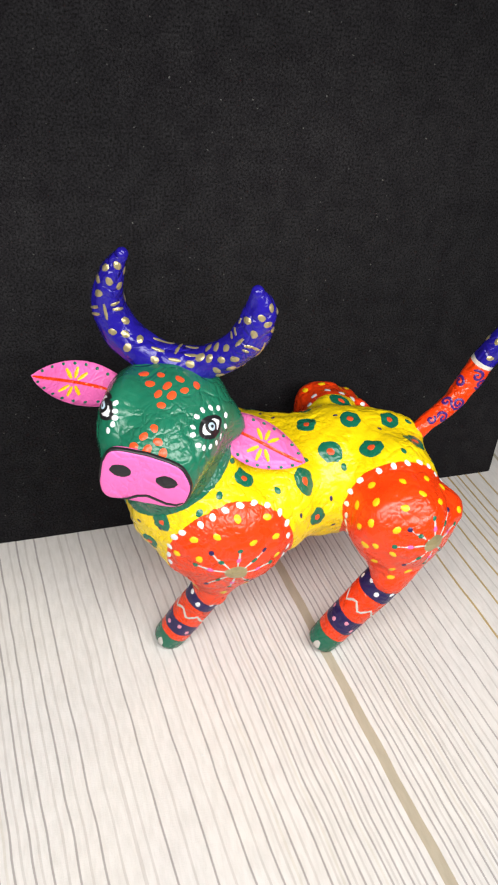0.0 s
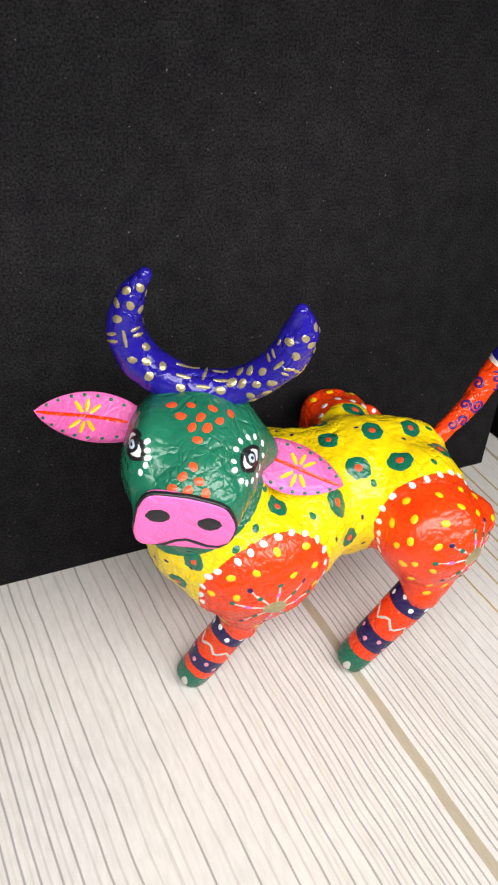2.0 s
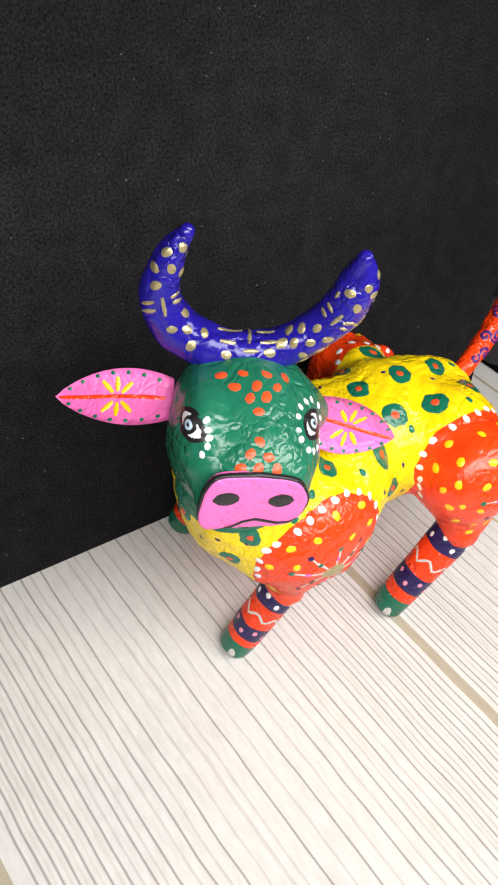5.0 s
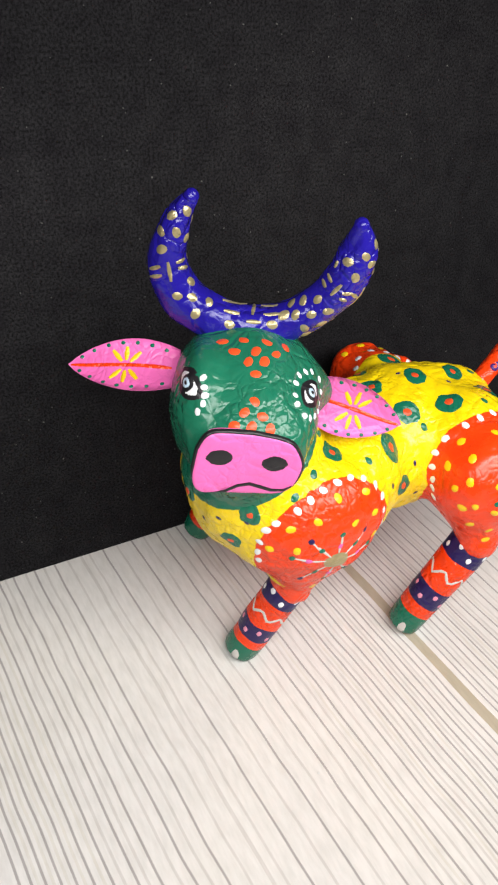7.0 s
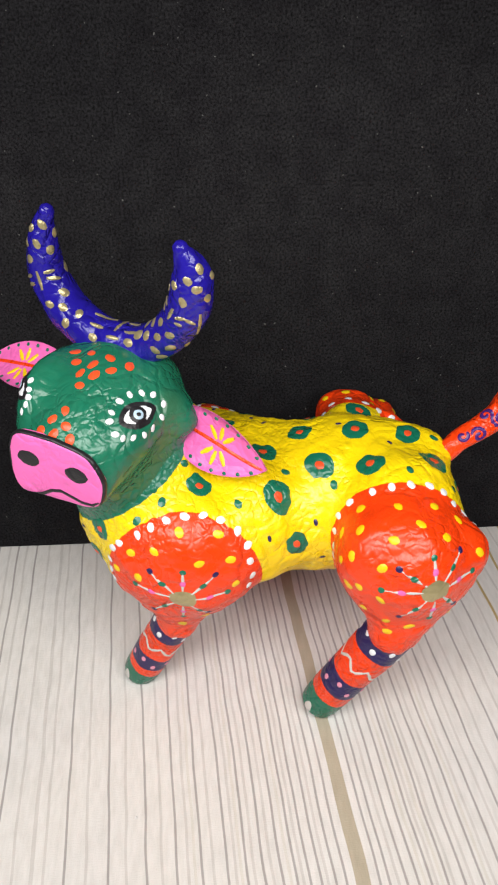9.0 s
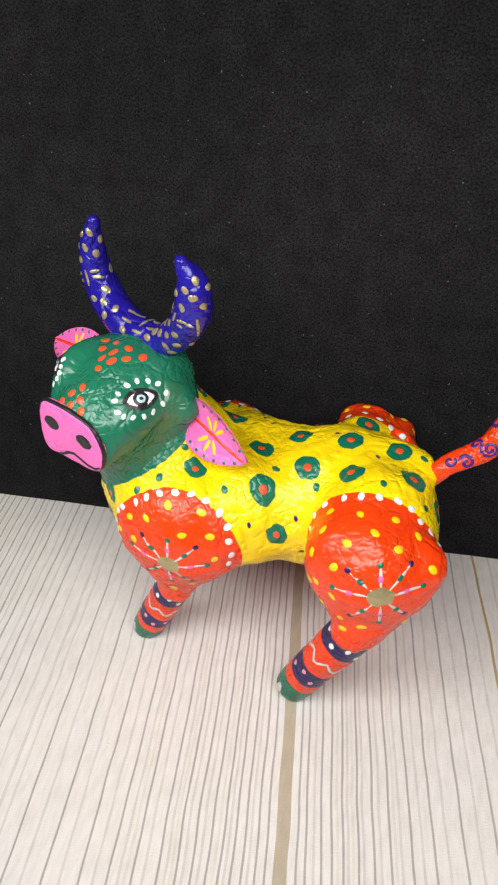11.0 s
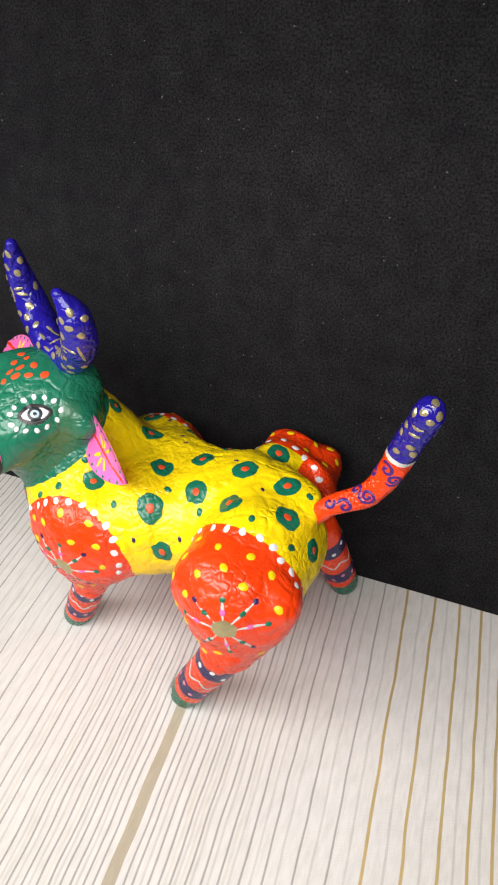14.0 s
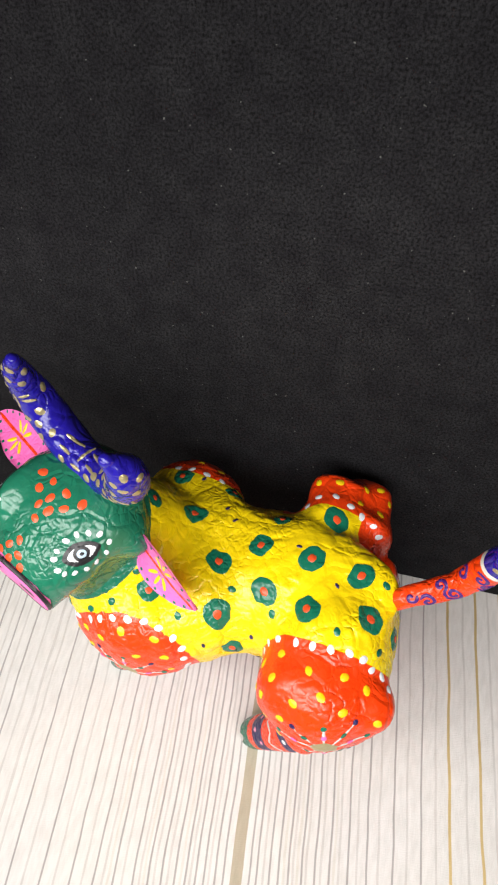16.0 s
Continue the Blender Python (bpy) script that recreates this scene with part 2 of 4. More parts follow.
def ripple(x, y):
    """Soft folds of the cloth, in metres; flat under the figurine and the board."""
    a = noise.noise(Vector((x * 9, y * 5, 0.3))) * 0.0009 + noise.noise(Vector((x * 22, y * 12, 4.1))) * 0.0004
    return a - 0.0005


def wiggle(s, v):
    return 0.0006 * noise.noise(Vector((s * 14, v * 11, 7.7))) + 0.0007 * noise.noise(Vector((s * 45, v * 48, 1.7)))


def build_cloth():
    # stripe centres across the weave, in millimetres: width, colour
    dark = (-139.6, -135.5, -130.4, -124.8, -119.1, -112.8, -106.0, -97.0, -88.6, -76.5, -64.6, -33.5, -14.4, 2.6, 16.0, 27.0, 38.2, 46.6,
            53.8, 61.0, 66.8, 72.3, 77.0, 83.2, 87.8, 102.3, 106.3, 113.5, 118.4, 123.8, 131.0, 138.2, 146.0, 156.0, 166.6, 181.0, 196.5)
    mustard = (212.4, 230.4, 247.0, 260.6, 272.2, 281.5, 289.5, 303.0)
    pale = (-101.9, -93.3, -81.7, -71.0, -56.3, -42.5, -24.3, -6.4, 9.5, 21.0, 32.0, 41.8, 49.8, 57.2, 69.4, 79.8, 110.0, 126.2, 133.4,
            141.4, 151.0, 161.0, 173.0, 188.4, 204.7, 222.2, 238.7, 254.0, 266.4, 277.5)
    cream = (-133.0, -127.5, -122.0, -116.0, -109.0, 24.0, 44.2, 64.2, 121.2, 128.6, 148.4)
    rows = [(95.0, 6.6, 4), (-47.8, 1.8, 2), (-152.0, 9.0, 4), (332.0, 3.2, 4)]
    rows += [(s, 1.1, 1) for s in dark] + [(s, 1.25, 2) for s in pale] + [(s, 1.3, 3) for s in cream] + [(s, 1.6, 5) for s in mustard]
    rows += [(-165 - 7.5 * k, 1.3, 2 - k % 2) for k in range(14)]
    rows.sort()
    cols, kind = [-0.56], []
    for s, w, k in rows:
        a, b = (s - w / 2) / 1000, (s + w / 2) / 1000
        if a <= cols[-1] + 0.0004:
            a = cols[-1] + 0.0004
        if b <= a + 0.0004:
            continue
        while a - cols[-1] > 0.02:
            cols.append(cols[-1] + 0.016)
            kind.append(0)
        cols.append(a)
        kind.append(0)
        cols.append(b)
        kind.append(k)
    while EDGE - cols[-1] > 0.001:
        cols.append(min(EDGE, cols[-1] + 0.004))
        kind.append(0)
    nv = 300
    vs = np.linspace(-0.62, 0.66, nv)
    verts, faces, slots = [], [], []
    n_flat = len(cols)
    hang = [(0.003, -0.001), (0.005, -0.004), (0.006, -0.02), (0.007, -0.07), (0.010, -0.14)]
    for s in cols:
        for v in vs:
            q = s + wiggle(s, v)
            x, y = q - SLOPE * v, v
            verts.append((x, y, ripple(x, y)))
    for dx, z in hang:
        for v in vs:
            q = EDGE + wiggle(EDGE, v) + dx + 0.004 * noise.noise(Vector((v * 12, z * 9, 2.0))) * min(1.0, -z * 20)
            verts.append((q - SLOPE * v, v, z + ripple(EDGE - SLOPE * v, v)))
    kind += [0] * len(hang)
    for i in range(n_flat + len(hang) - 1):
        for j in range(nv - 1):
            a = i * nv + j
            faces.append((a, a + nv, a + nv + 1, a + 1))
            slots.append(kind[i])
    ob = mesh_object("tablecloth", verts, faces, [cloth_white, cloth_dark, cloth_pale, cloth_cream, cloth_tan, cloth_mustard], slots, smooth=True)
    return tagged(ob, "white cotton tablecloth with thin grey, tan and mustard stripes", "tablecloth")


build_cloth()


def crumb(x, y, r):
    bm = bmesh.new()
    bmesh.ops.create_icosphere(bm, subdivisions=2, radius=r)
    for v in bm.verts:
        v.co *= 1 + 0.5 * noise.noise(v.co * 1800)
        v.co.z *= 0.5
    me = bpy.data.meshes.new("crumb")
    bm.to_mesh(me)
    bm.free()
    me.materials.append(plaster)
    ob = new("crumb", me)
    ob.location = (x, y, ripple(x, y) + r * 0.35)
    return tagged(ob, "tiny dark crumb lying on the white cloth", "crumb")


crumb(0.0021, -0.0622, 0.0006)


def floor_pot(x, y, r, height):
    """An open round pot: wall with a thick rolled rim, and a base."""
    pot = tagged(new("pot"), "dull grey round pot standing on the dark floor", "pot")
    pot.matrix_world = pose(x, y, FLOOR)
    profile = [(0.001, 0.0), (r * 0.72, 0.0), (r * 0.78, 0.008), (r * 0.97, height - 0.02), (r * 1.02, height - 0.006), (r, height), (r * 0.55, height - 0.004),
               (r * 0.50, height - 0.014), (r * 0.52, 0.012), (0.001, 0.012)]
    seg = 40
    for name, rows in (("wall", profile[1:]), ("base", profile[:2])):
        verts = [(a * math.cos(2 * math.pi * k / seg), a * math.sin(2 * math.pi * k / seg), z) for a, z in rows for k in range(seg)]
        faces = [(i * seg + k, i * seg + (k + 1) % seg, (i + 1) * seg + (k + 1) % seg, (i + 1) * seg + k) for i in range(len(rows) - 1) for k in range(seg)]
        mesh_object(name, verts, faces, [plaster], None, pot, smooth=True)


floor_pot(1.406, 0.615, 0.074, 0.15)

# ---- black display board, leaning back behind the figurine ----
LEAN = 10.5
board = tagged(new("display_board"), "matt black foam display board leaning back on the cloth", "board")
board.matrix_world = pose(0, 0.1130, 0.0, -LEAN, 0, -2.3)
bevelled_box("panel", (0.74, 0.006, 0.56), (0.307 - 0.37, 0.003, 0.28), foam, board, bevel=0.0015)
prop = bevelled_box("prop", (0.05, 0.006, 0.412), (-0.11, 0.0, 0.0), foam, board, bevel=0.001)
prop.matrix_local = pose(0, 0.1146, 0.2219, 30.78)

# ---- the papier-mache bull, worked out in centimetres ----
BASE = np.array((0.08, 0.045, 0.0))
PAINT_NAMES = list(PAINTS)
bull = tagged(new("papier_mache_bull"), "hand-painted papier-mache bull, yellow, red, green and blue, dotted", "ornament")
# the figurine's own axes, as it stands turned on the cloth
STAND = Matrix(((0.9764, 0.1509, -0.1545, 0.00192), (-0.1643, 0.9833, -0.0779, 0.01186), (0.1402, 0.1014, 0.9849, -0.00625), (0, 0, 0, 1)))
bull.matrix_world = STAND @ Matrix.Translation(BASE)


def standing(x, y, z):
    """Lifts a point of a hoof to the cloth."""
    return x, y, max(z, 0.645 - 0.1423 * x - 0.1030 * y)


class Shape:
    """Points in centimetres, faces, and a paint for each face."""

    def __init__(self):
        self.verts, self.faces, self.paint = [], [], []

    def add(self, verts, faces, paint):
        n = len(self.verts)
        self.verts += [tuple(v) for v in verts]
        self.faces += [tuple(i + n for i in f) for f in faces]
        self.paint += [paint] * len(faces) if isinstance(paint, str) else list(paint)

    def outward(self):
        v = np.array(self.verts)
        total = sum(np.dot(v[q[0]], np.cross(v[q[i]], v[q[i + 1]])) for q in self.faces for i in range(1, len(q) - 1))
        if total < 0:
            self.faces = [q[::-1] for q in self.faces]
        return self

    def tree(self):
        return BVHTree.FromPolygons([Vector(v) for v in self.verts], self.faces)

    def put(self, name, parent, label="", field=None, kind=""):
        used = [k for k in PAINT_NAMES if k in set(self.paint)]
        ob = mesh_object(name, np.array(self.verts) * 0.01 - BASE, self.faces, [PAINTS[k] for k in used],
                         [used.index(p) for p in self.paint], parent, smooth=True)
        if field is not None:
            ob.data.attributes.new("red_field", "FLOAT", "POINT").data.foreach_set("value", np.asarray(field, dtype=np.float32))
        return tagged(ob, label, kind=kind)


def egg(p, c, r):
    q = p - np.array(c)
    k0, k1 = np.linalg.norm(q / r, axis=-1), np.linalg.norm(q / np.square(r), axis=-1)
    return k0 * (k0 - 1) / np.maximum(k1, 1e-6)


def block(p, c, r, k=2.8):
    q = np.abs((p - np.array(c)) / np.array(r))
    return ((q ** k).sum(-1) ** (1 / k) - 1) * min(r)


def rod(p, a, b, ra, rb):
    a, b = np.array(a, float), np.array(b, float)
    d = b - a
    t = np.clip(((p - a) @ d) / (d @ d), 0, 1)
    return np.linalg.norm(p - a - t[..., None] * d, axis=-1) - (ra + (rb - ra) * t)


def blend(a, b, k):
    h = np.clip(0.5 + 0.5 * (b - a) / k, 0, 1)
    return b + (a - b) * h - k * h * (1 - h)


def skin(f, lo, hi, step):
    """A closed quad skin round f < 0 (surface nets)."""
    axes = [np.arange(l, h + step, step) for l, h in zip(lo, hi)]
    g = np.stack(np.meshgrid(*axes, indexing="ij"), -1)
    v = f(g)
    n = np.array(v.shape) - 1
    total, weight = np.zeros((*n, 3)), np.zeros(n)
    corners = [(i, j, k) for i in (0, 1) for j in (0, 1) for k in (0, 1)]

    def at(c):
        return v[c[0]:c[0] + n[0], c[1]:c[1] + n[1], c[2]:c[2] + n[2]]
    for a in corners:
        for ax in range(3):
            if a[ax]:
                continue
            b = list(a)
            b[ax] = 1
            va, vb = at(a), at(b)
            cross = (va < 0) != (vb < 0)
            t = np.where(cross, va / np.where(cross, va - vb, 1), 0)
            off = np.zeros((*n, 3)) + np.array(a)
            off[..., ax] = t
            total += off * cross[..., None]
            weight += cross
    live = weight > 0
    index = np.full(n, -1)
    index[live] = np.arange(live.sum())
    cell = np.argwhere(live)
    verts = np.array(lo) + step * (cell + total[live] / weight[live][:, None])
    faces = []
    inside = v < 0
    for ax in range(3):
        u, w = (ax + 1) % 3, (ax + 2) % 3
        s0 = [slice(1, -1)] * 3
        s1 = [slice(1, -1)] * 3
        s0[ax], s1[ax] = slice(0, -1), slice(1, None)
        a, b = inside[tuple(s0)], inside[tuple(s1)]
        for flip, mask in ((False, a & ~b), (True, ~a & b)):
            c = np.argwhere(mask)
            c[:, u] += 1
            c[:, w] += 1
            q = []
            for du, dw in ((1, 1), (0, 1), (0, 0), (1, 0)):
                d = c.copy()
                d[:, u] -= du
                d[:, w] -= dw
                q.append(index[d[:, 0], d[:, 1], d[:, 2]])
            q = np.stack(q[::-1] if flip else q, 1)
            faces += [tuple(r) for r in q.tolist()]
    return verts, faces


def crumple(verts, centre_of, amount, scale, seed=0.0):
    """Pushes points in and out, as pasted paper lies uneven."""
    out = np.array(verts)
    for i, p in enumerate(verts):
        q = Vector(p) * scale + Vector((seed, seed, seed))
        h = noise.noise(q) + 0.8 * abs(noise.noise(q * 2.3)) + 0.32 * abs(noise.noise(q * 4.6)) + 0.1 * noise.noise(q * 9.0)
        d = np.array(p) - centre_of(p)
        out[i] += d / max(np.linalg.norm(d), 1e-6) * h * amount
    return out


def tube(path, radii, seg=22, rough=0.03, seed=1.0, squash=1.0, cap=True):
    """A closed tube along path. Returns points, faces, and the ring of each face."""
    path = [Vector(p) for p in path]
    verts, faces, ring = [], [], []
    side = None
    for i, p in enumerate(path):
        d = (path[min(i + 1, len(path) - 1)] - path[max(i - 1, 0)]).normalized()
        side = Vector((0, 1, 0)) if side is None else side
        side = (side - d * side.dot(d)).normalized()
        up = d.cross(side)
        for k in range(seg):
            a = 2 * math.pi * k / seg
            r = radii[i] * (1 + rough * noise.noise(Vector((math.cos(a) * 1.5, math.sin(a) * 1.5, i * 0.35 + seed * 9))))
            verts.append(p + side * math.cos(a) * r + up * math.sin(a) * r * squash)
    for i in range(len(path) - 1):
        for k in range(seg):
            a, b = i * seg + k, i * seg + (k + 1) % seg
            faces.append((a, b, b + seg, a + seg))
            ring.append(i)
    if cap:
        for end, i in ((0, 0), (len(path) - 1, len(path) - 2)):
            verts.append(path[end])
            c = len(verts) - 1
            for k in range(seg):
                a, b = end * seg + k, end * seg + (k + 1) % seg
                faces.append((b, a, c) if end == 0 else (a, b, c))
                ring.append(i)
    return [tuple(v) for v in verts], faces, ring


def spline(points, n):
    """n points along a smooth line through the given ones."""
    p = [np.array(q, float) for q in points]
    p = [2 * p[0] - p[1]] + p + [2 * p[-1] - p[-2]]
    out = []
    for s in np.linspace(0, len(points) - 1, n):
        i = min(int(s), len(points) - 2)
        t = s - i
        a, b, c, d = p[i:i + 4]
        out.append(0.5 * (2 * b + (c - a) * t + (2 * a - 5 * b + 4 * c - d) * t * t + (3 * b - a - 3 * c + d) * t ** 3))
    return out


def rounded_ends(path, radii):
    """Closes a tube with a blunt round end on each side."""
    for end in (0, -1):
        p, q, r = np.array(path[end]), np.array(path[1 if end == 0 else -2]), radii[end]
        d = (p - q) / np.linalg.norm(p - q)
        rings = [(p + d * r * math.sin(a), r * math.cos(a)) for a in (0.45, 0.85, 1.2, 1.45)]
        for c, k in rings:
            path.insert(0, c) if end == 0 else path.append(c)
            radii.insert(0, k) if end == 0 else radii.append(k)
    return path, radii


# trunk with the four bulging shoulders and haunches


def trunk(p):
    d = egg(p, (2.58, 4.73, 10.4), (3.64, 4.04, 4.89))
    d = blend(d, egg(p, (10.58, 6.09, 8.0), (5.34, 3.9, 3.75)), 1.4)
    d = blend(d, egg(p, (12.75, 6.27, 10.18), (4.25, 2.53, 1.17)), 1.2)
    d = blend(d, egg(p, (14.96, 5.29, 8.03), (2.28, 2.72, 2.44)), 0.8)
    d = blend(d, rod(p, (4.17, 5.67, 11.4), (2.58, 5.23, 14.79), 2.38, 2.29), 1.2)
    d = blend(d, egg(p, (7.09, 3.95, 9.14), (2.97, 3.16, 3.44)), 1.0)
    d = blend(d, egg(p, (4.33, 1.94, 9.34), (3.86, 2.69, 3.5)), 0.5)
    d = blend(d, rod(p, (4.3, 1.8, 8.0), (3.1, 0.9, 5.3), 2.3, 1.1), 1.1)
    d = blend(d, egg(p, (14.14, 3.62, 8.59), (3.11, 3.45, 3.35)), 0.5)
    d = blend(d, rod(p, (14.45, 1.35, 7.75), (13.62, -0.3, 5.4), 2.4, 1.12), 1.5)
    d = blend(d, egg(p, (14.17, 1.03, 8.92), (2.78, 2.19, 2.84)), 0.9)
    d = blend(d, rod(p, (16.88, 1.54, 8.91), (14.26, 0.33, 4.94), 1.12, 0.92), 0.9)
    d = blend(d, egg(p, (4.26, 9.07, 9.26), (2.95, 2.28, 2.14)), 0.6)
    d = blend(d, egg(p, (6.78, 7.04, 10.07), (2.91, 2.37, 1.9)), 1.0)
    d = blend(d, rod(p, (4.0, 8.9, 8.0), (2.2, 8.8, 5.6), 2.0, 1.15), 0.7)
    d = blend(d, block(p, (12.09, 11.73, 7.05), (1.69, 1.07, 2.66), 3.4), 0.8)
    d = blend(d, egg(p, (14.24, 10.39, 7.49), (1.14, 0.7, 1.9)), 1.0)
    d = blend(d, block(p, (13.74, 11.54, 7.25), (1.17, 1.84, 0.9), 3.4), 1.2)
    d = blend(d, rod(p, (12.3, 9.64, 8.59), (14.63, 8.89, 5.66), 1.88, 1.18), 0.6)
    return d


def red_field(p):
    """Above zero where the legs and their lobes are painted red."""
    x, y, z = p.T
    f1 = np.minimum(3.52 - np.hypot(x - 4.45, z - 9.2), 3.0 - y)
    f2 = np.minimum(x - 11.15 - 0.3 * np.maximum(0, z - 9.6) ** 2, 2.95 - y - 0.5 * np.maximum(0, 12.4 - x))
    f3 = 3.4 - np.hypot(p[:, 0] - 4.6, p[:, 2] - 8.7)
    f4 = 3.9 - np.hypot(p[:, 0] - 13.3, p[:, 2] - 8.0)
    low = 6.2 - p[:, 2]
    thigh = np.minimum(np.minimum(y - 7.3 - 0.25 * np.maximum(0, z - 6.5) ** 2, x - 14.0), 9.6 - z)
    a = np.maximum(np.maximum(f1, f2),
                   np.maximum(np.minimum(f3, p[:, 1] - 9.95), np.minimum(f4, p[:, 1] - 10.4 + 0.5 * np.maximum(0, 11.8 - x) + 0.3 * np.maximum(0, x - 14.0))))
    return np.maximum(np.maximum(a, thigh), np.minimum(low, 2.0))


def throat_field(p):
    """Above zero where the green of the head runs down over the throat."""
    return 4.6 - np.linalg.norm(p - np.array((0.91, 4.72, 15.37)), axis=1) - 0.8 * np.maximum(0, p[:, 1] - 4.8 - 0.95 * np.maximum(0, p[:, 0] - 2.5) * np.clip(2.5 * p[:, 2] - 36.9, 0, 1))


v, f = skin(trunk, (-1.6, -1.6, 3.2), (19.2, 13.6, 16.6), 0.16)
v = crumple(v, lambda p: np.array((min(max(p[0], 3), 15), 5.6, 9.0)), 0.16, 0.55)
body_shape = Shape()
body_shape.add(v, f, "body")
body_shape.outward()
body = body_shape.put("body", bull, "yellow papier-mache trunk with red shoulders and haunches", red_field(v))
body.data.attributes.new("throat", "FLOAT", "POINT").data.foreach_set("value", throat_field(v).astype(np.float32))


# legs: painted rings down to the green hoof
LEG_T = [-0.3, -0.14, 0, 0.1, 0.2, 0.3, 0.4, 0.5, 0.59, 0.68, 0.735, 0.79, 0.88, 0.95, 0.98, 1.0]


def leg(top, foot, ra, rb, seed):
    """From the upper edge of the first navy band down; the part above it is let into the body."""
    top, foot = np.array(top, float), np.array(foot, float)
    path = [top + (foot - top) * t for t in LEG_T]
    radii = [(ra + (rb - ra) * t) * (0.8 if t < -0.2 else 0.95 if t < 0 else 1) for t in LEG_T[:-3]] + [rb * 0.98, rb * 0.93, rb * 0.80]
    verts, faces, ring = tube(path, radii, 24, 0.05, seed)
    down = (foot - top) / np.linalg.norm(foot - top)
    for i in range(3, 12):
        for k in range(24):
            c, w = 2 * math.pi * k / 24, i * 3.7 + seed
            verts[i * 24 + k] = np.array(verts[i * 24 + k]) + down * 0.11 * noise.noise(Vector((math.cos(c), math.sin(c), w)))
    verts = [standing(*p) for p in verts]
    upper, hoof = Shape(), Shape()
    paint = []
    for r in ring:
        t = (LEG_T[r] + LEG_T[r + 1]) / 2
        paint.append("red" if t < 0 else "navy" if t < 0.2 else "red" if t < 0.5 else "navy" if t < 0.68 else "red" if t < 0.79 else "green")
    upper.add(verts, [q for q, p in zip(faces, paint) if p != "green"], [p for p in paint if p != "green"])
    hoof.add(verts, [q for q, p in zip(faces, paint) if p == "green"], "green")
    ob = upper.put("leg", bull, "red leg with navy dotted bands")
    hoof.put("hoof", ob, "dark green painted hoof")
    whole = Shape()
    whole.add(verts, faces, "red")
    return ob, whole.outward().tree(), top, foot, rb


LEGS = [((3.03, 0.93, 5.10), (-0.08, 0.38, 0.58), 1.07), ((13.68, -0.20, 5.15), (9.60, -1.08, -0.47), 1.17),
        ((2.83, 9.01, 4.85), (0.18, 9.12, 0.28), 1.15), ((14.86, 9.23, 4.63), (14.68, 10.64, -2.04), 1.15)]
legs = [leg(a, b, r, 0.98, n + 1) for n, (a, b, r) in enumerate(LEGS)]

# head, in a frame of its own: to the bull's left, ahead, up
HEAD = np.array((1.86, 4.47, 16.73))
LEFT, AHEAD = np.array((0.93, -0.29, -0.22)), np.array((-0.33, -0.92, -0.16))
LEFT /= np.linalg.norm(LEFT)
AHEAD -= LEFT * (AHEAD @ LEFT)
AHEAD /= np.linalg.norm(AHEAD)
UP = np.cross(AHEAD, LEFT) * -1
UP = UP if UP[2] > 0 else -UP
FRAME = np.stack([LEFT, AHEAD, UP])


def head_at(l, a, u):
    return HEAD + np.array((l, a, u)) @ FRAME


SNOUT, FACE = 3.84, np.array((-0.021, 0.946, 0.325))      # the flat of the snout: how far ahead, and the way it faces


def head(p):
    q = (p - HEAD) @ FRAME.T
    d = egg(q, (0.34, -0.85, -0.29), (2.87, 2.59, 2.12))
    d = blend(d, egg(q, (0.46, 1.35, 0.04), (2.65, 2.99, 2)), 1.4)
    d = blend(d, egg(q, (0.14, 3.33, -0.46), (2.25, 2.66, 1.17)), 0.7)
    d = blend(d, egg(p, (1.44, 4.19, 14.75), (2.73, 3.09, 2.62)), 0.8)
    d = blend(d, egg(q, (1.5, -0.5, -0.5), (2.7, 1.3, 1.5)), 0.8)
    d = blend(d, egg(q, (-1.9, 0.71, -0.19), (0.98, 2.11, 2.26)), 0.8)
    face = q @ FACE - SNOUT
    d = -blend(-d, -face, 0.35)
    neck = np.maximum(trunk(p) + 0.12, np.linalg.norm(p - np.array((1.4, 4.7, 14.2)), axis=-1) - 4.7)
    wide = 1.5 - 0.5 * np.maximum(0, p[..., 1] - 3.2 - 0.8 * np.maximum(0, p[..., 0] - 2.5)) - 0.25 * np.maximum(0, p[..., 0] - 2.5)
    return blend(d, neck, np.clip(wide, 0.1, 1.5))


v, f = skin(head, tuple(HEAD - 5.6), tuple(HEAD + 5.6), 0.16)
v = crumple(v, lambda p: HEAD, 0.10, 0.6, 3.0)
over = np.maximum(0, (v - HEAD) @ FRAME.T @ FACE - SNOUT)      # the snout is pressed flat
v = v - over[:, None] * (FACE @ FRAME)
head_shape = Shape()
head_shape.add(v, f, "head")
head_shape.outward()


def smear(p):
    """A soft olive smudge behind the left eye, down to the jaw."""
    line = [np.array(q, float) for q in SMUDGE]
    d = np.min([rod(p, a, b, 0, 0) for a, b in zip(line, line[1:])], axis=0)
    return np.clip(0.42 - 0.45 * d, 0, 1)


SMUDGE = [(4.9, 3.6, 16.6), (4.6, 2.9, 15.4), (4.2, 2.2, 14.2), (3.8, 1.7, 13.4)]
head_part = head_shape.put("head", bull, "dark green head turned to the side")
head_part.data.attributes.new("smear", "FLOAT", "POINT").data.foreach_set("value", smear(v).astype(np.float32))

# horns: one crescent set on the back of the head
crescent = [head_at(*q) for q in ((-3.18, -3.9, 5.97), (-3.61, -3.71, 4.83), (-3.7, -3.42, 3.06), (-2.9, -2.99, 1.69), (-1.56, -2.53, 1.17),
                                  (-0.21, -2.25, 1.15), (1.2, -2.27, 1.49), (2.38, -2.42, 2.44), (3.33, -2.67, 4.01), (3.5, -2.96, 5.53), (3.17, -2.92, 6.73))]
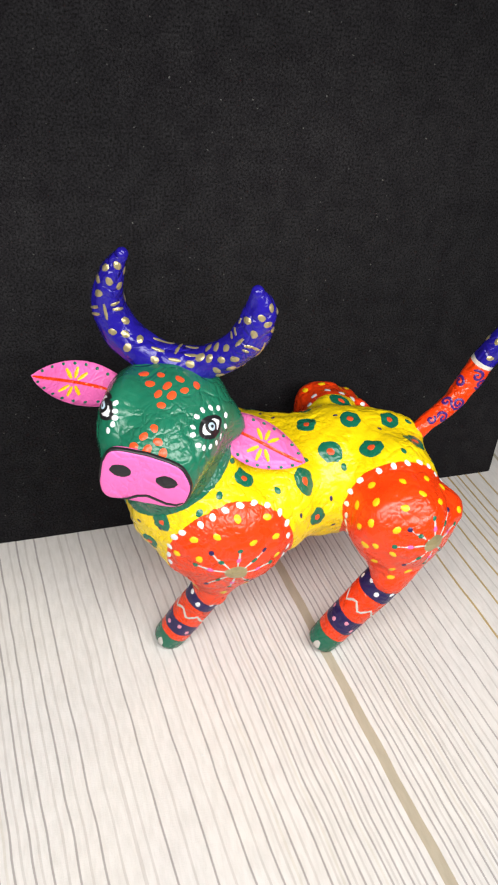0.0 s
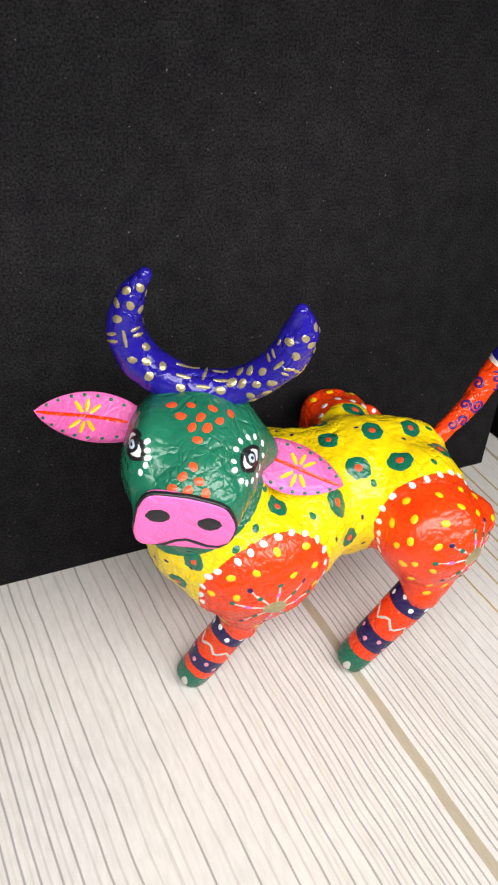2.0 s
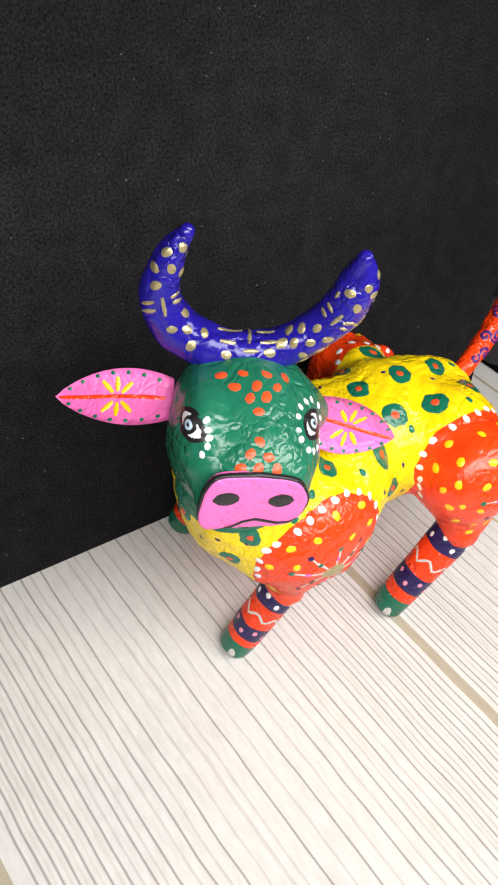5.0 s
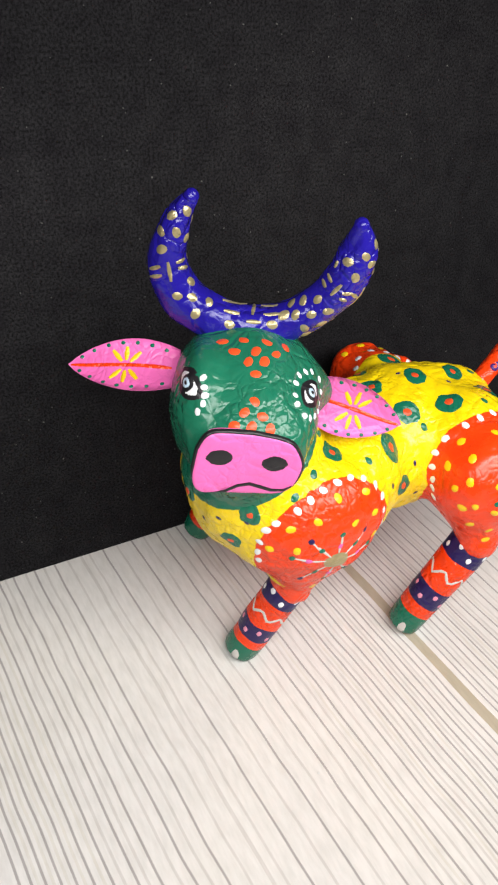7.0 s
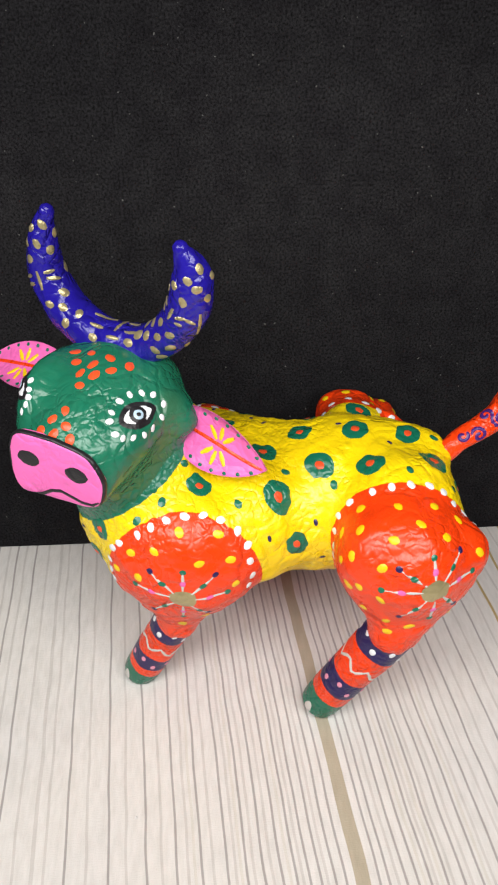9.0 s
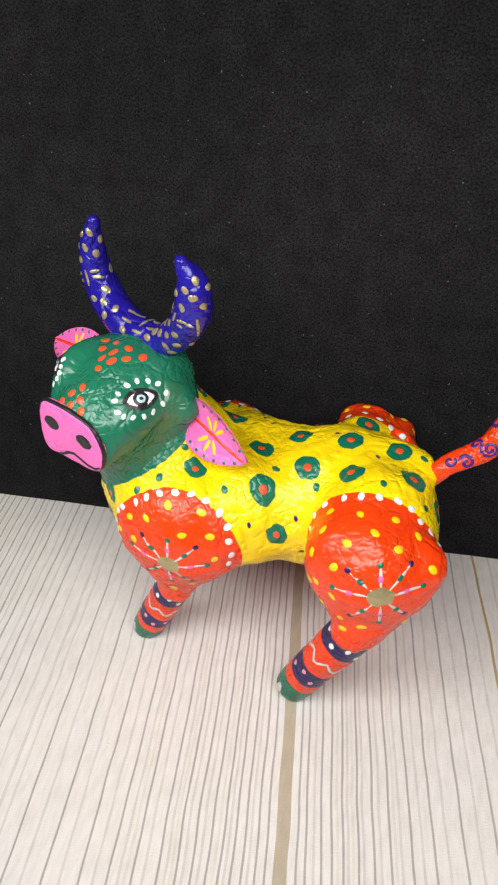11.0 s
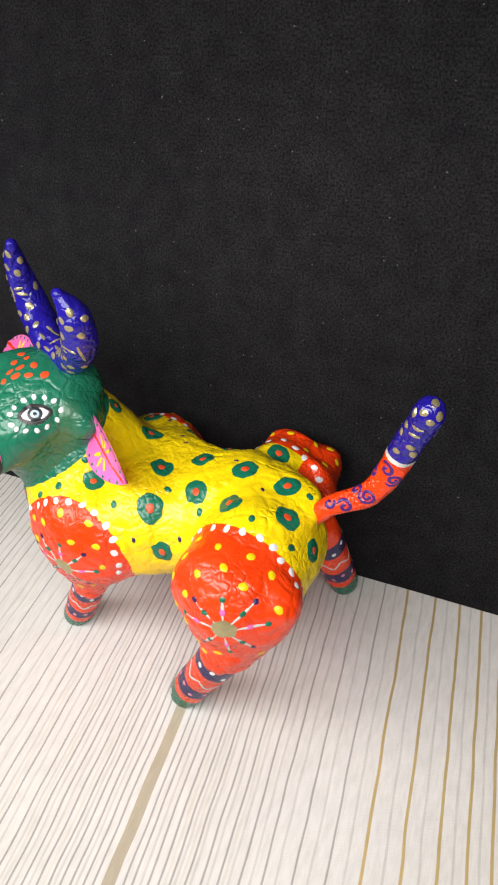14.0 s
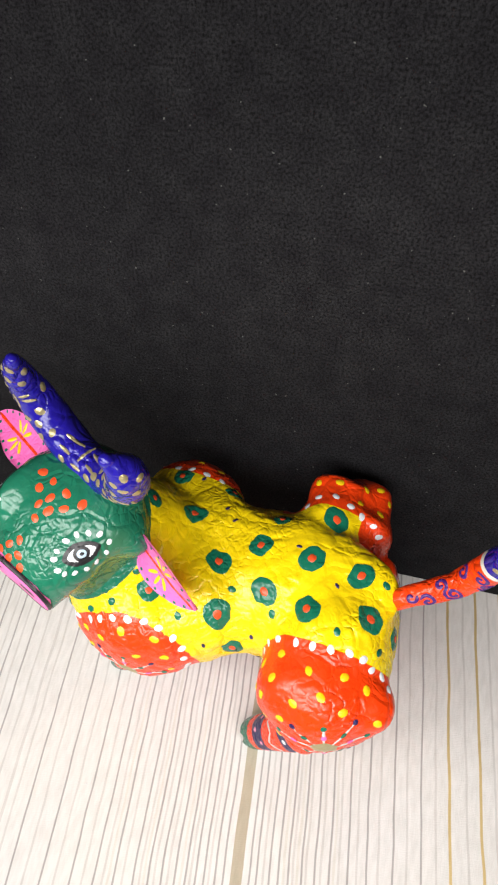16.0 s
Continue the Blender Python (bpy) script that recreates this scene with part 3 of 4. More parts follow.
path, radii = rounded_ends(spline(crescent, 61), list(np.interp(np.linspace(0, 10, 61), range(11), (0.3, 0.58, 0.83, 0.96, 0.98, 0.94, 0.89, 0.84, 0.90, 0.80, 0.3))))
v, f, ring = tube(path, radii, 28, 0.07, 5.0)
horn_shape = Shape()
horn_shape.add(v, f, "blue")
horn_shape.outward()
horns = horn_shape.put("horn_crescent", bull, "blue crescent of horns with gold marks")

# tail: red, then a blue end
path = spline([(16.0, 6.1, 9.3), (17.5, 6.7, 10.5), (19.2, 7.5, 11.05), (20.3, 8.0, 12.3), (21.1, 8.2, 13.9), (22.1, 8.2, 15.7), (22.8, 8.1, 17.1)], 44)
radii = [0.46 + 0.25 * min(1, i / 24) for i in range(40)] + [0.70, 0.63, 0.49, 0.26]
v, f, ring = tube(path, radii, 24, 0.09, 8.0)
tail_shape = Shape()
tail_shape.add(v, f, ["red" if r < 27 else "silver" if r < 28 else "blue" for r in ring])
tail_shape.outward()
tail = tail_shape.put("tail", bull, "red upturned tail with purple spirals and a blue end")


# ears: cupped leaves
def ear(base, tip, edge, width, seed):
    base, tip, edge = (np.array(q, float) for q in (base, tip, edge))
    along = tip - base
    length = np.linalg.norm(along)
    along /= length
    across = edge - base
    across -= along * (across @ along)
    across /= np.linalg.norm(across)
    normal = np.cross(along, across)
    if normal[1] > 0:
        normal = -normal
    verts, faces = [], []
    nu, nv = 17, 9
    for side in (1, -1):
        for i in range(nu):
            t = i / (nu - 1)
            w = width * 0.5 * (math.sin(math.pi * min(1, 0.22 + 0.78 * t) ** 1.0) ** 0.75 if t < 1 else 0.02)
            w = max(w, 0.02)
            for j in range(nv):
                s = 2 * j / (nv - 1) - 1
                thick = 0.10 * (1 - s * s) ** 0.5 * (1 - 0.4 * t) + 0.03
                cup = 0.28 * s * s * w + 0.12 * math.sin(t * 3.1) - 0.05 * noise.noise(Vector((t * 4, s * 2, seed)))
                verts.append(base + along * length * t + across * w * s + normal * (side * thick + cup))
    m = nu * nv
    for i in range(nu - 1):
        for j in range(nv - 1):
            a = i * nv + j
            faces.append((a, a + 1, a + nv + 1, a + nv))
            faces.append((m + a, m + a + nv, m + a + nv + 1, m + a + 1))
    rim = [i * nv for i in range(nu)] + [(nu - 1) * nv + j for j in range(1, nv)] + [i * nv + nv - 1 for i in range(nu - 2, -1, -1)] + [j for j in range(nv - 2, 0, -1)]
    for a, b in zip(rim, rim[1:] + rim[:1]):
        faces.append((a, m + a, m + b, b))
    shape = Shape()
    shape.add(verts, faces, "pink")
    shape.outward()
    ob = shape.put("ear", bull, "pink leaf-shaped ear with a red midrib")
    return ob, shape.tree(), base, along, across, normal, length, width


EAR_R = ear((-0.4, 6.2, 16.8), (-4.79, 8.5, 16.62), (-2.6, 8.6, 17.2), 2.4, 1.0)
EAR_L = ear((5.1, 4.5, 15.0), (8.8, 2.28, 13.8), (6.0, 5.1, 16.68), 2.65, 2.0)

# ---- painted marks: thin raised paint that follows the surface beneath ----
def ground(tree, q, n, lift, reach=0.9):
    """The painted surface under q, seen along -n, raised by lift."""
    p, m, _, _ = tree.ray_cast(q + n * reach, -n, 2 * reach)
    if p is None or m.dot(n) < 0.05:
        p, m, _, _ = tree.find_nearest(q)
    return p + m * lift


def axes(n, along):
    e = along - n * along.dot(n)
    if e.length < 0.05:
        e = Vector((0, 0, 1)) - n * n.z
    e.normalize()
    return e, n.cross(e)


def round_outline(a):
    return math.cos(a), math.sin(a)


def almond(a):
    s = math.sin(a)
    return math.cos(a), s * abs(s) ** 0.35


def blob(shape, tree, c, ru, rv, paint, along=(1, 0, 0), lift=0.02, dome=0.02, rings=3, seg=14, ragged=0.07, outline=round_outline, n=None):
    """A patch of paint of half-sizes ru and rv round c."""
    c = Vector(c)
    if n is None:
        c, n, _, _ = tree.find_nearest(c)
    n = Vector(n)
    e, g = axes(n, Vector(along))
    seed = c * 3.1
    verts, faces = [ground(tree, c, n, lift + dome)], []
    for k in range(1, rings + 1):
        r = k / rings
        for j in range(seg):
            a = 2 * math.pi * j / seg
            u, w = outline(a)
            f = r * (1 + ragged * noise.noise(seed + Vector((u * 1.7, w * 1.7, 0))) * 1.6)
            high = lift + dome * (1 - r ** 3) if k < rings else lift * 0.35
            verts.append(ground(tree, c + e * (u * ru * f) + g * (w * rv * f), n, high))
    for j in range(seg):
        faces.append((0, 1 + j, 1 + (j + 1) % seg))
    for k in range(rings - 1):
        for j in range(seg):
            a, b = 1 + k * seg + j, 1 + k * seg + (j + 1) % seg
            faces.append((a, a + seg, b + seg, b))
    shape.add(verts, faces, paint)


def stroke(shape, tree, points, width, paint, lift=0.02, dome=0.02, n=None):
    """A brush stroke along points, tapering at both ends."""
    pts = [Vector(p) for p in points]
    verts, faces = [], []
    last = len(pts) - 1
    for i, p in enumerate(pts):
        d = (pts[min(i + 1, last)] - pts[max(i - 1, 0)]).normalized()
        q, m, _, _ = tree.find_nearest(p)
        m = Vector(n) if n is not None else m
        side = d.cross(m).normalized()
        w = width / 2 * (0.55 if i in (0, last) else 1.0) * (1 + 0.15 * noise.noise(p * 4.0))
        base = p if n is not None else q
        for f, high in ((-1, lift * 0.35), (-0.5, lift + dome * 0.7), (0, lift + dome), (0.5, lift + dome * 0.7), (1, lift * 0.35)):
            verts.append(ground(tree, base + side * w * f, m, high, 0.6))
    for i in range(last):
        for j in range(4):
            a = i * 5 + j
            faces.append((a, a + 1, a + 6, a + 5))
    shape.add(verts, faces, paint)


def dots(name, parent, tree, centres, radius, paint, lift=0.02, dome=0.025, vary=0.18, stretch=1.15):
    for i, c in enumerate(centres):
        s = Shape()
        f = 1 + vary * noise.noise(Vector(c) * 2.7)
        turn = (math.cos(i * 2.4), math.sin(i * 1.7), math.sin(i * 2.4))
        blob(s, tree, c, radius * f * stretch, radius * f / stretch, paint, turn, lift, dome, 2, 11, 0.10)
        s.put(name, parent)


body_tree, head_tree = body_shape.tree(), head_shape.tree()
horn_tree, tail_tree = horn_shape.tree(), tail_shape.tree()

# green spots with a red middle on the yellow trunk: place and size
SPOTS = [(5.60, 2.67, 12.70, 0.57), (9.01, 2.79, 11.56, 0.76), (10.87, 4.56, 11.64, 0.66), (13.17, 4.35, 11.78, 0.66), (9.56, 1.91, 9.27, 0.58),
         (9.94, 6.75, 11.83, 0.62), (12.63, 6.85, 11.74, 0.66), (15.14, 6.83, 11.21, 0.64), (8.24, 5.23, 12.14, 0.63), (16.09, 4.91, 11.05, 0.66),
         (12.95, 9.62, 10.45, 0.70), (6.10, 7.25, 12.40, 0.60), (4.85, 6.78, 14.65, 0.50), (7.05, 9.55, 10.65, 0.50), (0.96, 1.22, 11.78, 0.50),
         (0.15, 1.62, 9.80, 0.50), (-1.09, 4.26, 10.96, 0.56), (17.23, 4.83, 9.06, 0.60), (4.05, 9.48, 11.40, 0.55), (10.25, 8.79, 10.94, 0.52)]
for i, (x, y, z, r) in enumerate(SPOTS):
    s = Shape()
    turn = (math.cos(i * 1.9), math.sin(i * 1.1), math.sin(i * 1.9))
    blob(s, body_tree, (x, y, z), r * 1.08, r * 0.94, "green", turn, 0.034, 0.012, 6, 30, 0.13)
    blob(s, body_tree, (x, y, z), r * 0.42, r * 0.36, "orange", turn, 0.058, 0.014, 3, 14, 0.14)
    s.put("painted_spot", body)

dots("green_dot", body, body_tree, [(9.31, 4.16, 11.75), (7.29, 2.07, 12.02), (11.47, 3.69, 11.16), (14.92, 3.70, 11.90), (16.40, 6.80, 10.82), (16.83, 3.67, 10.43), (5.09, 3.13, 13.73),
                                    (4.14, 1.54, 13.01), (2.99, 0.93, 12.59), (4.40, 9.80, 11.36), (5.06, 3.73, 14.43), (3.84, 1.89, 13.55)], 0.20, "green")
dots("dark_dot", body, body_tree, [(11.82, 7.26, 11.75), (14.20, 5.91, 11.52), (10.51, 2.61, 9.88), (8.50, 1.33, 10.41), (10.66, 2.12, 7.94), (8.12, 7.70, 11.82), (5.24, 9.77, 11.25),
                                   (7.45, 8.28, 11.72), (-0.80, 3.03, 10.12), (-0.25, 2.13, 11.08), (0.74, 1.22, 11.29)], 0.12, "navy", stretch=1.35)

HAUNCH_RIM = [(12.09, 2.69, 11.07), (13.12, 2.66, 11.71), (13.99, 2.73, 11.91), (14.86, 2.85, 11.83), (15.68, 3.01, 11.52), (16.33, 3.03, 11.02), (16.71, 2.78, 10.45),
              (17.19, 2.77, 9.80), (17.61, 2.41, 9.45), (11.31, 1.38, 8.12), (11.21, 1.58, 8.71), (11.22, 1.77, 9.17), (11.31, 2.16, 9.71), (11.57, 2.50, 10.37)]
SHOULDER_RIM = [(1.95, 0.54, 11.61), (2.95, 0.50, 12.13), (3.63, 0.66, 12.43), (4.33, 0.85, 12.61), (5.14, 1.03, 12.62), (5.92, 1.21, 12.46), (6.62, 1.19, 12.07),
                (7.25, 1.04, 11.42), (7.60, 0.80, 10.71), (7.61, 0.49, 9.97), (7.58, 0.39, 9.03), (7.32, 0.33, 8.34), (1.48, 0.60, 11.21), (1.13, 0.57, 10.45),
                (1.02, 0.48, 9.83), (1.04, 0.41, 9.25)]
FAR_RIM = [(11.40, 10.87, 10.03), (12.40, 11.09, 10.14), (13.35, 10.79, 9.98), (14.01, 10.47, 9.65), (14.70, 10.13, 9.24), (15.06, 9.85, 8.62), (10.94, 10.25, 9.89),
           (3.4, 10.0, 10.9), (4.3, 10.1, 11.0), (5.2, 10.1, 11.0), (6.1, 10.0, 10.7)]
for rim in (HAUNCH_RIM, SHOULDER_RIM, FAR_RIM):
    dots("white_dot", body, body_tree, rim, 0.2, "white")

dots("yellow_dot", body, body_tree, [(12.55, 2.06, 11.35), (14.17, 1.66, 11.84), (12.50, 0.90, 11.28), (13.83, 0.07, 11.52), (15.03, 0.74, 11.67), (15.76, 1.95, 11.36), (16.07, 0.51, 10.97),
                                     (16.74, 1.84, 10.49), (13.25, -0.70, 10.56), (17.51, 0.71, 9.60), (13.15, -1.08, 8.95), (13.37, -0.90, 7.34), (13.39, -1.06, 6.45), (14.32, -0.97, 6.86),
                                     (16.18, -0.03, 6.45), (11.57, 0.45, 9.84), (12.07, 0.11, 10.51), (11.65, 1.51, 10.39), (11.80, -0.22, 8.94), (12.26, -0.62, 9.25), (12.42, -0.51, 7.69)], 0.215, "sun")
dots("yellow_dot", body, body_tree, [(2.47, 0.10, 11.40), (3.72, -0.10, 11.69), (4.90, 0.42, 12.29), (6.50, 0.61, 11.78), (5.60, -0.35, 10.95), (6.90, 0.09, 10.59), (2.65, -0.45, 10.28),
                                     (6.88, -0.16, 9.15), (4.98, -0.13, 6.88), (1.50, 0.17, 10.29), (3.74, -0.17, 6.30)], 0.21, "sun")
dots("yellow_dot", body, body_tree, [(12.28, 12.11, 9.88), (14.77, 11.35, 8.59), (15.04, 12.30, 7.82), (11.01, 11.84, 9.75), (13.73, 12.50, 8.93), (14.33, 12.91, 8.32), (13.71, 11.37, 9.42),
                                     (4.4, 10.9, 10.6), (5.6, 10.8, 10.2)], 0.22, "sun")


def starburst(c, up):
    """A gold disc with eight beaded rays, one of them along up."""
    s = Shape()
    p, n, _, _ = body_tree.find_nearest(Vector(c))
    e, g = axes(n, Vector(up))
    blob(s, body_tree, c, 0.64, 0.55, "gold", tuple(g), 0.03, 0.012, 3, 18, 0.10)
    for k, far in enumerate((1.55, 1.85, 2.05, 1.9, 1.75, 1.75, 1.95, 1.9)):
        a = math.radians(45 * k + 5 * math.sin(k * 2.3))
        d = e * math.cos(a) + g * math.sin(a)

        def on(r):
            return ground(body_tree, p + d * r, n, 0.0, 2.2)
        stroke(s, body_tree, [on(0.55 + (far - 0.55) * t) for t in (0, 0.33, 0.66, 1)], 0.15, "silver", 0.016, 0.010)
        blob(s, body_tree, on(far * (0.62 + 0.03 * (k % 3))), 0.20, 0.14, "green" if k % 2 else "pink", tuple(d), 0.034, 0.010, 2, 9)
        blob(s, body_tree, on(far * 1.03), 0.16, 0.15, "navy" if k % 2 else "green", tuple(d), 0.03, 0.012, 2, 9)
    s.put("starburst", body, "gold disc with beaded pale rays")


starburst((15.41, -0.99, 9.35), (0.0, 0.37, 0.93))
starburst((4.51, -0.82, 9.15), (0.2, 0.2, 1.0))

# head: brow dots, eyes and the pink snout
dots("orange_dot", head_part, head_tree, [(1.27, 5.11, 18.86), (2.06, 4.77, 18.89), (2.93, 4.42, 18.75), (3.72, 4.23, 18.43), (1.51, 4.33, 18.84), (2.31, 4.01, 18.81), (3.08, 3.76, 18.60),
                                          (1.83, 3.62, 18.76), (2.45, 3.45, 18.67), (1.91, 2.99, 18.62), (1.47, 1.94, 18.26), (0.94, 1.67, 18.07), (1.56, 1.33, 17.96), (0.42, 1.43, 17.77),
                                          (1.02, 1.12, 17.75), (1.71, 0.87, 17.61)], 0.215, "orange")
dots("white_dot", head_part, head_tree, [(3.52, 2.56, 17.98), (3.85, 2.98, 17.95), (4.23, 3.26, 17.75), (4.61, 3.43, 17.48), (3.26, 2.04, 17.86), (3.19, 1.70, 17.69), (3.38, 1.36, 17.30),
                                         (3.61, 1.37, 17.04), (3.93, 1.60, 16.82), (4.25, 1.97, 16.60), (4.53, 2.42, 16.53), (4.80, 2.97, 16.63), (4.91, 3.36, 16.98), (-0.23, 2.96, 18.64),
                                         (-0.27, 2.73, 18.43), (-0.43, 2.54, 18.21), (-0.71, 2.50, 17.92), (-0.15, 3.27, 18.85)], 0.135, "white")


def eye(c, inner, outer):
    s = Shape()
    d = tuple(np.array(outer) - np.array(inner))
    blob(s, head_tree, c, 0.88, 0.55, "black", d, 0.016, 0.006, 5, 28, 0.06, almond)
    blob(s, head_tree, c, 0.72, 0.37, "white", d, 0.030, 0.006, 5, 28, 0.03, almond)
    blob(s, head_tree, c, 0.42, 0.38, "black", d, 0.062, 0.004, 3, 20, 0.05)
    blob(s, head_tree, c, 0.28, 0.26, "ice", d, 0.080, 0.004, 3, 18, 0.03)
    blob(s, head_tree, c, 0.15, 0.13, "black", d, 0.098, 0.004, 2, 12, 0.06)
    s.put("eye", head_part, "black-rimmed painted white eye")


eye((4.14, 2.39, 17.34), (3.54, 1.77, 17.49), (4.72, 3.11, 17.06))
eye((-0.73, 3.57, 18.50), (-0.66, 2.78, 18.27), (-0.68, 4.73, 18.31))

SIDE = np.array((1.0, 0, 0)) - FACE * FACE[0]
SIDE /= np.linalg.norm(SIDE)
RISE = np.cross(SIDE, FACE)
RISE = RISE if RISE[2] > 0 else -RISE


def on_snout(l, w, lift=0.01):
    return Vector(head_at(*(SIDE * l + FACE * (SNOUT + lift) + RISE * w)))


def pad(shape, outline, top, deep, paint, grow=0.0):
    """A flat pad with a rounded edge, laid on the face of the snout."""
    mid = np.mean(outline, axis=0)
    ring = [np.array(q) for q in spline(list(outline) + [outline[0]], 6 * len(outline) + 1)][:-1]
    ring = [q + (q - mid) / np.linalg.norm(q - mid) * (grow * min(1, max(-0.6, (q[1] + 2.5) / 0.9)) + 0.035 * noise.noise(Vector((q[0] * 1.7, q[1] * 1.7, 4)))) for q in ring]
    verts, n = [], len(ring)
    for inset, height in ((0.0, -deep), (0.0, top - 0.06), (0.05, top - 0.012), (0.14, top), (0.6, top + 0.01)):
        for q in ring:
            w = q + (mid - q) / np.linalg.norm(mid - q) * inset
            verts.append(on_snout(w[0], w[1], height))
    verts.append(on_snout(mid[0], mid[1], top + 0.01))
    faces = [(i * n + k, i * n + (k + 1) % n, (i + 1) * n + (k + 1) % n, (i + 1) * n + k) for i in range(4) for k in range(n)]
    faces += [(4 * n + k, 4 * n + (k + 1) % n, 5 * n) for k in range(n)]
    shape.add(verts, faces, paint)


s = Shape()
face_n, side = Vector(FACE @ FRAME).normalized(), tuple((SIDE + 0.03 * RISE) @ FRAME)
MUZZLE = [(-1.86, -0.66), (-1.48, 0.12), (-0.45, 0.32), (0.82, 0.29), (1.76, 0.04), (2.28, -0.70), (2.36, -1.60), (1.87, -2.42), (0.52, -2.64), (-0.55, -2.72), (-1.45, -2.80), (-1.85, -2.12)]
pad(s, MUZZLE, 0.065, 0.3, "pink")
edge = Shape()
pad(edge, MUZZLE, 0.03, 0.16, "black", 0.085)
edge.outward().put("snout_outline", head_part, "black painted line round the snout")
s.outward()
pad_tree = s.tree()
for l in (-0.97, 1.24):
    blob(s, pad_tree, on_snout(l, -0.90), 0.52, 0.37, "black", side, 0.02, 0.004, 3, 18, 0.10, n=face_n)
mouth = [on_snout(l, w) for l, w in ((-0.95, -2.80), (-0.45, -2.62), (0.0, -2.24), (0.45, -2.08), (0.9, -2.18), (1.4, -2.30), (1.9, -2.26), (2.2, -2.0))]
stroke(s, pad_tree, mouth, 0.18, "black", 0.02, 0.004, face_n)
s.put("snout", head_part, "flat pink snout with black nostrils and mouth")

# gold marks on the horns
right_horn = [(0.26, 7.55, 23.27), (-0.20, 7.72, 22.63), (0.34, 7.32, 22.65), (-0.28, 7.49, 21.97), (0.73, 7.28, 20.38), (0.03, 6.98, 20.05),
              (0.62, 6.88, 19.90), (1.29, 6.73, 19.61), (0.61, 6.52, 19.33), (1.86, 5.88, 18.89), (0.86, 7.35, 23.38), (1.09, 7.78, 22.85),
              (0.75, 7.50, 22.26), (0.83, 8.15, 21.14)]
left_horn = [(6.28, 4.51, 21.67), (6.92, 4.19, 21.92), (6.54, 4.22, 21.08), (5.01, 4.74, 19.34), (5.63, 4.46, 19.54), (4.48, 5.11, 19.21),
             (5.29, 4.84, 19.96), (4.87, 5.31, 19.72), (4.52, 5.66, 19.44), (3.53, 5.33, 18.81), (4.76, 4.76, 18.70), (7.45, 4.47, 22.24),
             (7.75, 4.91, 21.70), (7.20, 4.23, 21.52), (7.48, 4.51, 20.97), (4.07, 5.37, 19.13), (5.47, 4.63, 18.83),
             (4.92, 4.87, 18.25), (6.11, 4.94, 18.71)]
for marks in (right_horn, left_horn):
    dots("gold_dot", horns, horn_tree, marks, 0.20, "gold")


def horn_dash(a, b, width=0.17):
    s = Shape()
    a, b = Vector(a), Vector(b)
    stroke(s, horn_tree, [a.lerp(b, t) for t in (0, 0.33, 0.67, 1)], width, "gold")
    s.put("gold_dash", horns)


right_dashes = [((-0.75, 7.77, 21.05), (-0.42, 7.41, 21.29)),
                ((-0.78, 7.78, 20.69), (-0.41, 7.33, 20.92)),
                ((-0.13, 7.30, 21.49), (-0.11, 7.16, 20.67)),
                ((0.23, 7.25, 21.15), (0.70, 7.53, 20.94)),
                ((0.19, 7.28, 21.39), (0.59, 7.48, 21.36)),
                ((2.07, 6.85, 19.36), (2.91, 6.65, 19.08)),
                ((1.78, 6.37, 19.30), (2.38, 6.10, 19.14)),
                ((2.54, 5.75, 18.96), (3.11, 5.56, 18.87)),
                ((1.92, 6.90, 19.44), (2.30, 6.82, 19.26))]
left_dashes = [((3.28, 6.76, 18.88), (2.87, 5.91, 19.05)),
                ((3.34, 5.83, 19.06), (3.99, 5.48, 19.12)),
                ((3.47, 6.42, 19.03), (4.08, 6.02, 19.19)),
                ((5.63, 5.19, 20.60), (5.62, 4.82, 20.46)),
                ((5.81, 5.09, 20.89), (5.79, 4.71, 20.73)),
                ((5.70, 4.55, 20.25), (6.07, 4.39, 20.76)),
                ((6.08, 4.29, 20.39), (6.49, 4.20, 20.37)),
                ((5.99, 4.33, 20.15), (6.27, 4.25, 20.05)),
                ((5.99, 4.94, 21.24), (6.09, 4.91, 21.54)),
                ((7.08, 4.34, 20.45), (6.67, 4.73, 19.31)),
                ((6.44, 4.21, 20.38), (6.79, 4.30, 20.03))]
for a, b in right_dashes + left_dashes:
    horn_dash(a, b)


# tail: purple spirals on the red, gold marks on the blue end
def spiral(c, size, turns, sense):
    s = Shape()
    p, n, _, _ = tail_tree.find_nearest(Vector(c))
    e, g = axes(n, Vector((0.6, 0, 0.8)))
    pts = []
    for k in range(18):
        t = k / 17
        a = sense * turns * 2 * math.pi * t
        r = size * (0.12 + 0.88 * t)
        pts.append(ground(tail_tree, p + e * math.cos(a) * r + g * math.sin(a) * r, n, 0.0))
    stroke(s, tail_tree, pts, 0.18, "violet")
    s.put("spiral", tail, "purple painted spiral")


for c, size, turns, sense in (((18.5, 6.3, 11.0), 0.40, 1.3, 1), ((19.5, 6.9, 11.5), 0.46, 1.7, -1), ((20.4, 7.2, 13.2), 0.40, 1.2, 1), ((20.9, 7.2, 12.5), 0.42, 1.6, -1),
                              ((17.6, 6.3, 11.2), 0.30, 1.0, 1), ((19.5, 7.9, 12.6), 0.38, 1.3, 1), ((18.6, 7.2, 11.9), 0.34, 1.2, -1)):
    spiral(c, size, turns, sense)
dots("gold_dot", tail, tail_tree, [(22.4, 7.5, 16.9), (22.8, 7.3, 16.4), (23.2, 7.7, 16.6), (22.9, 8.0, 17.3), (20.9, 7.4, 14.4), (21.8, 7.2, 14.7),
                                   (21.9, 7.4, 14.2), (21.8, 7.6, 16.8), (21.2, 7.8, 15.4), (21.2, 7.7, 16.0), (22.6, 8.2, 15.3), (21.0, 8.6, 15.2)], 0.19, "gold")
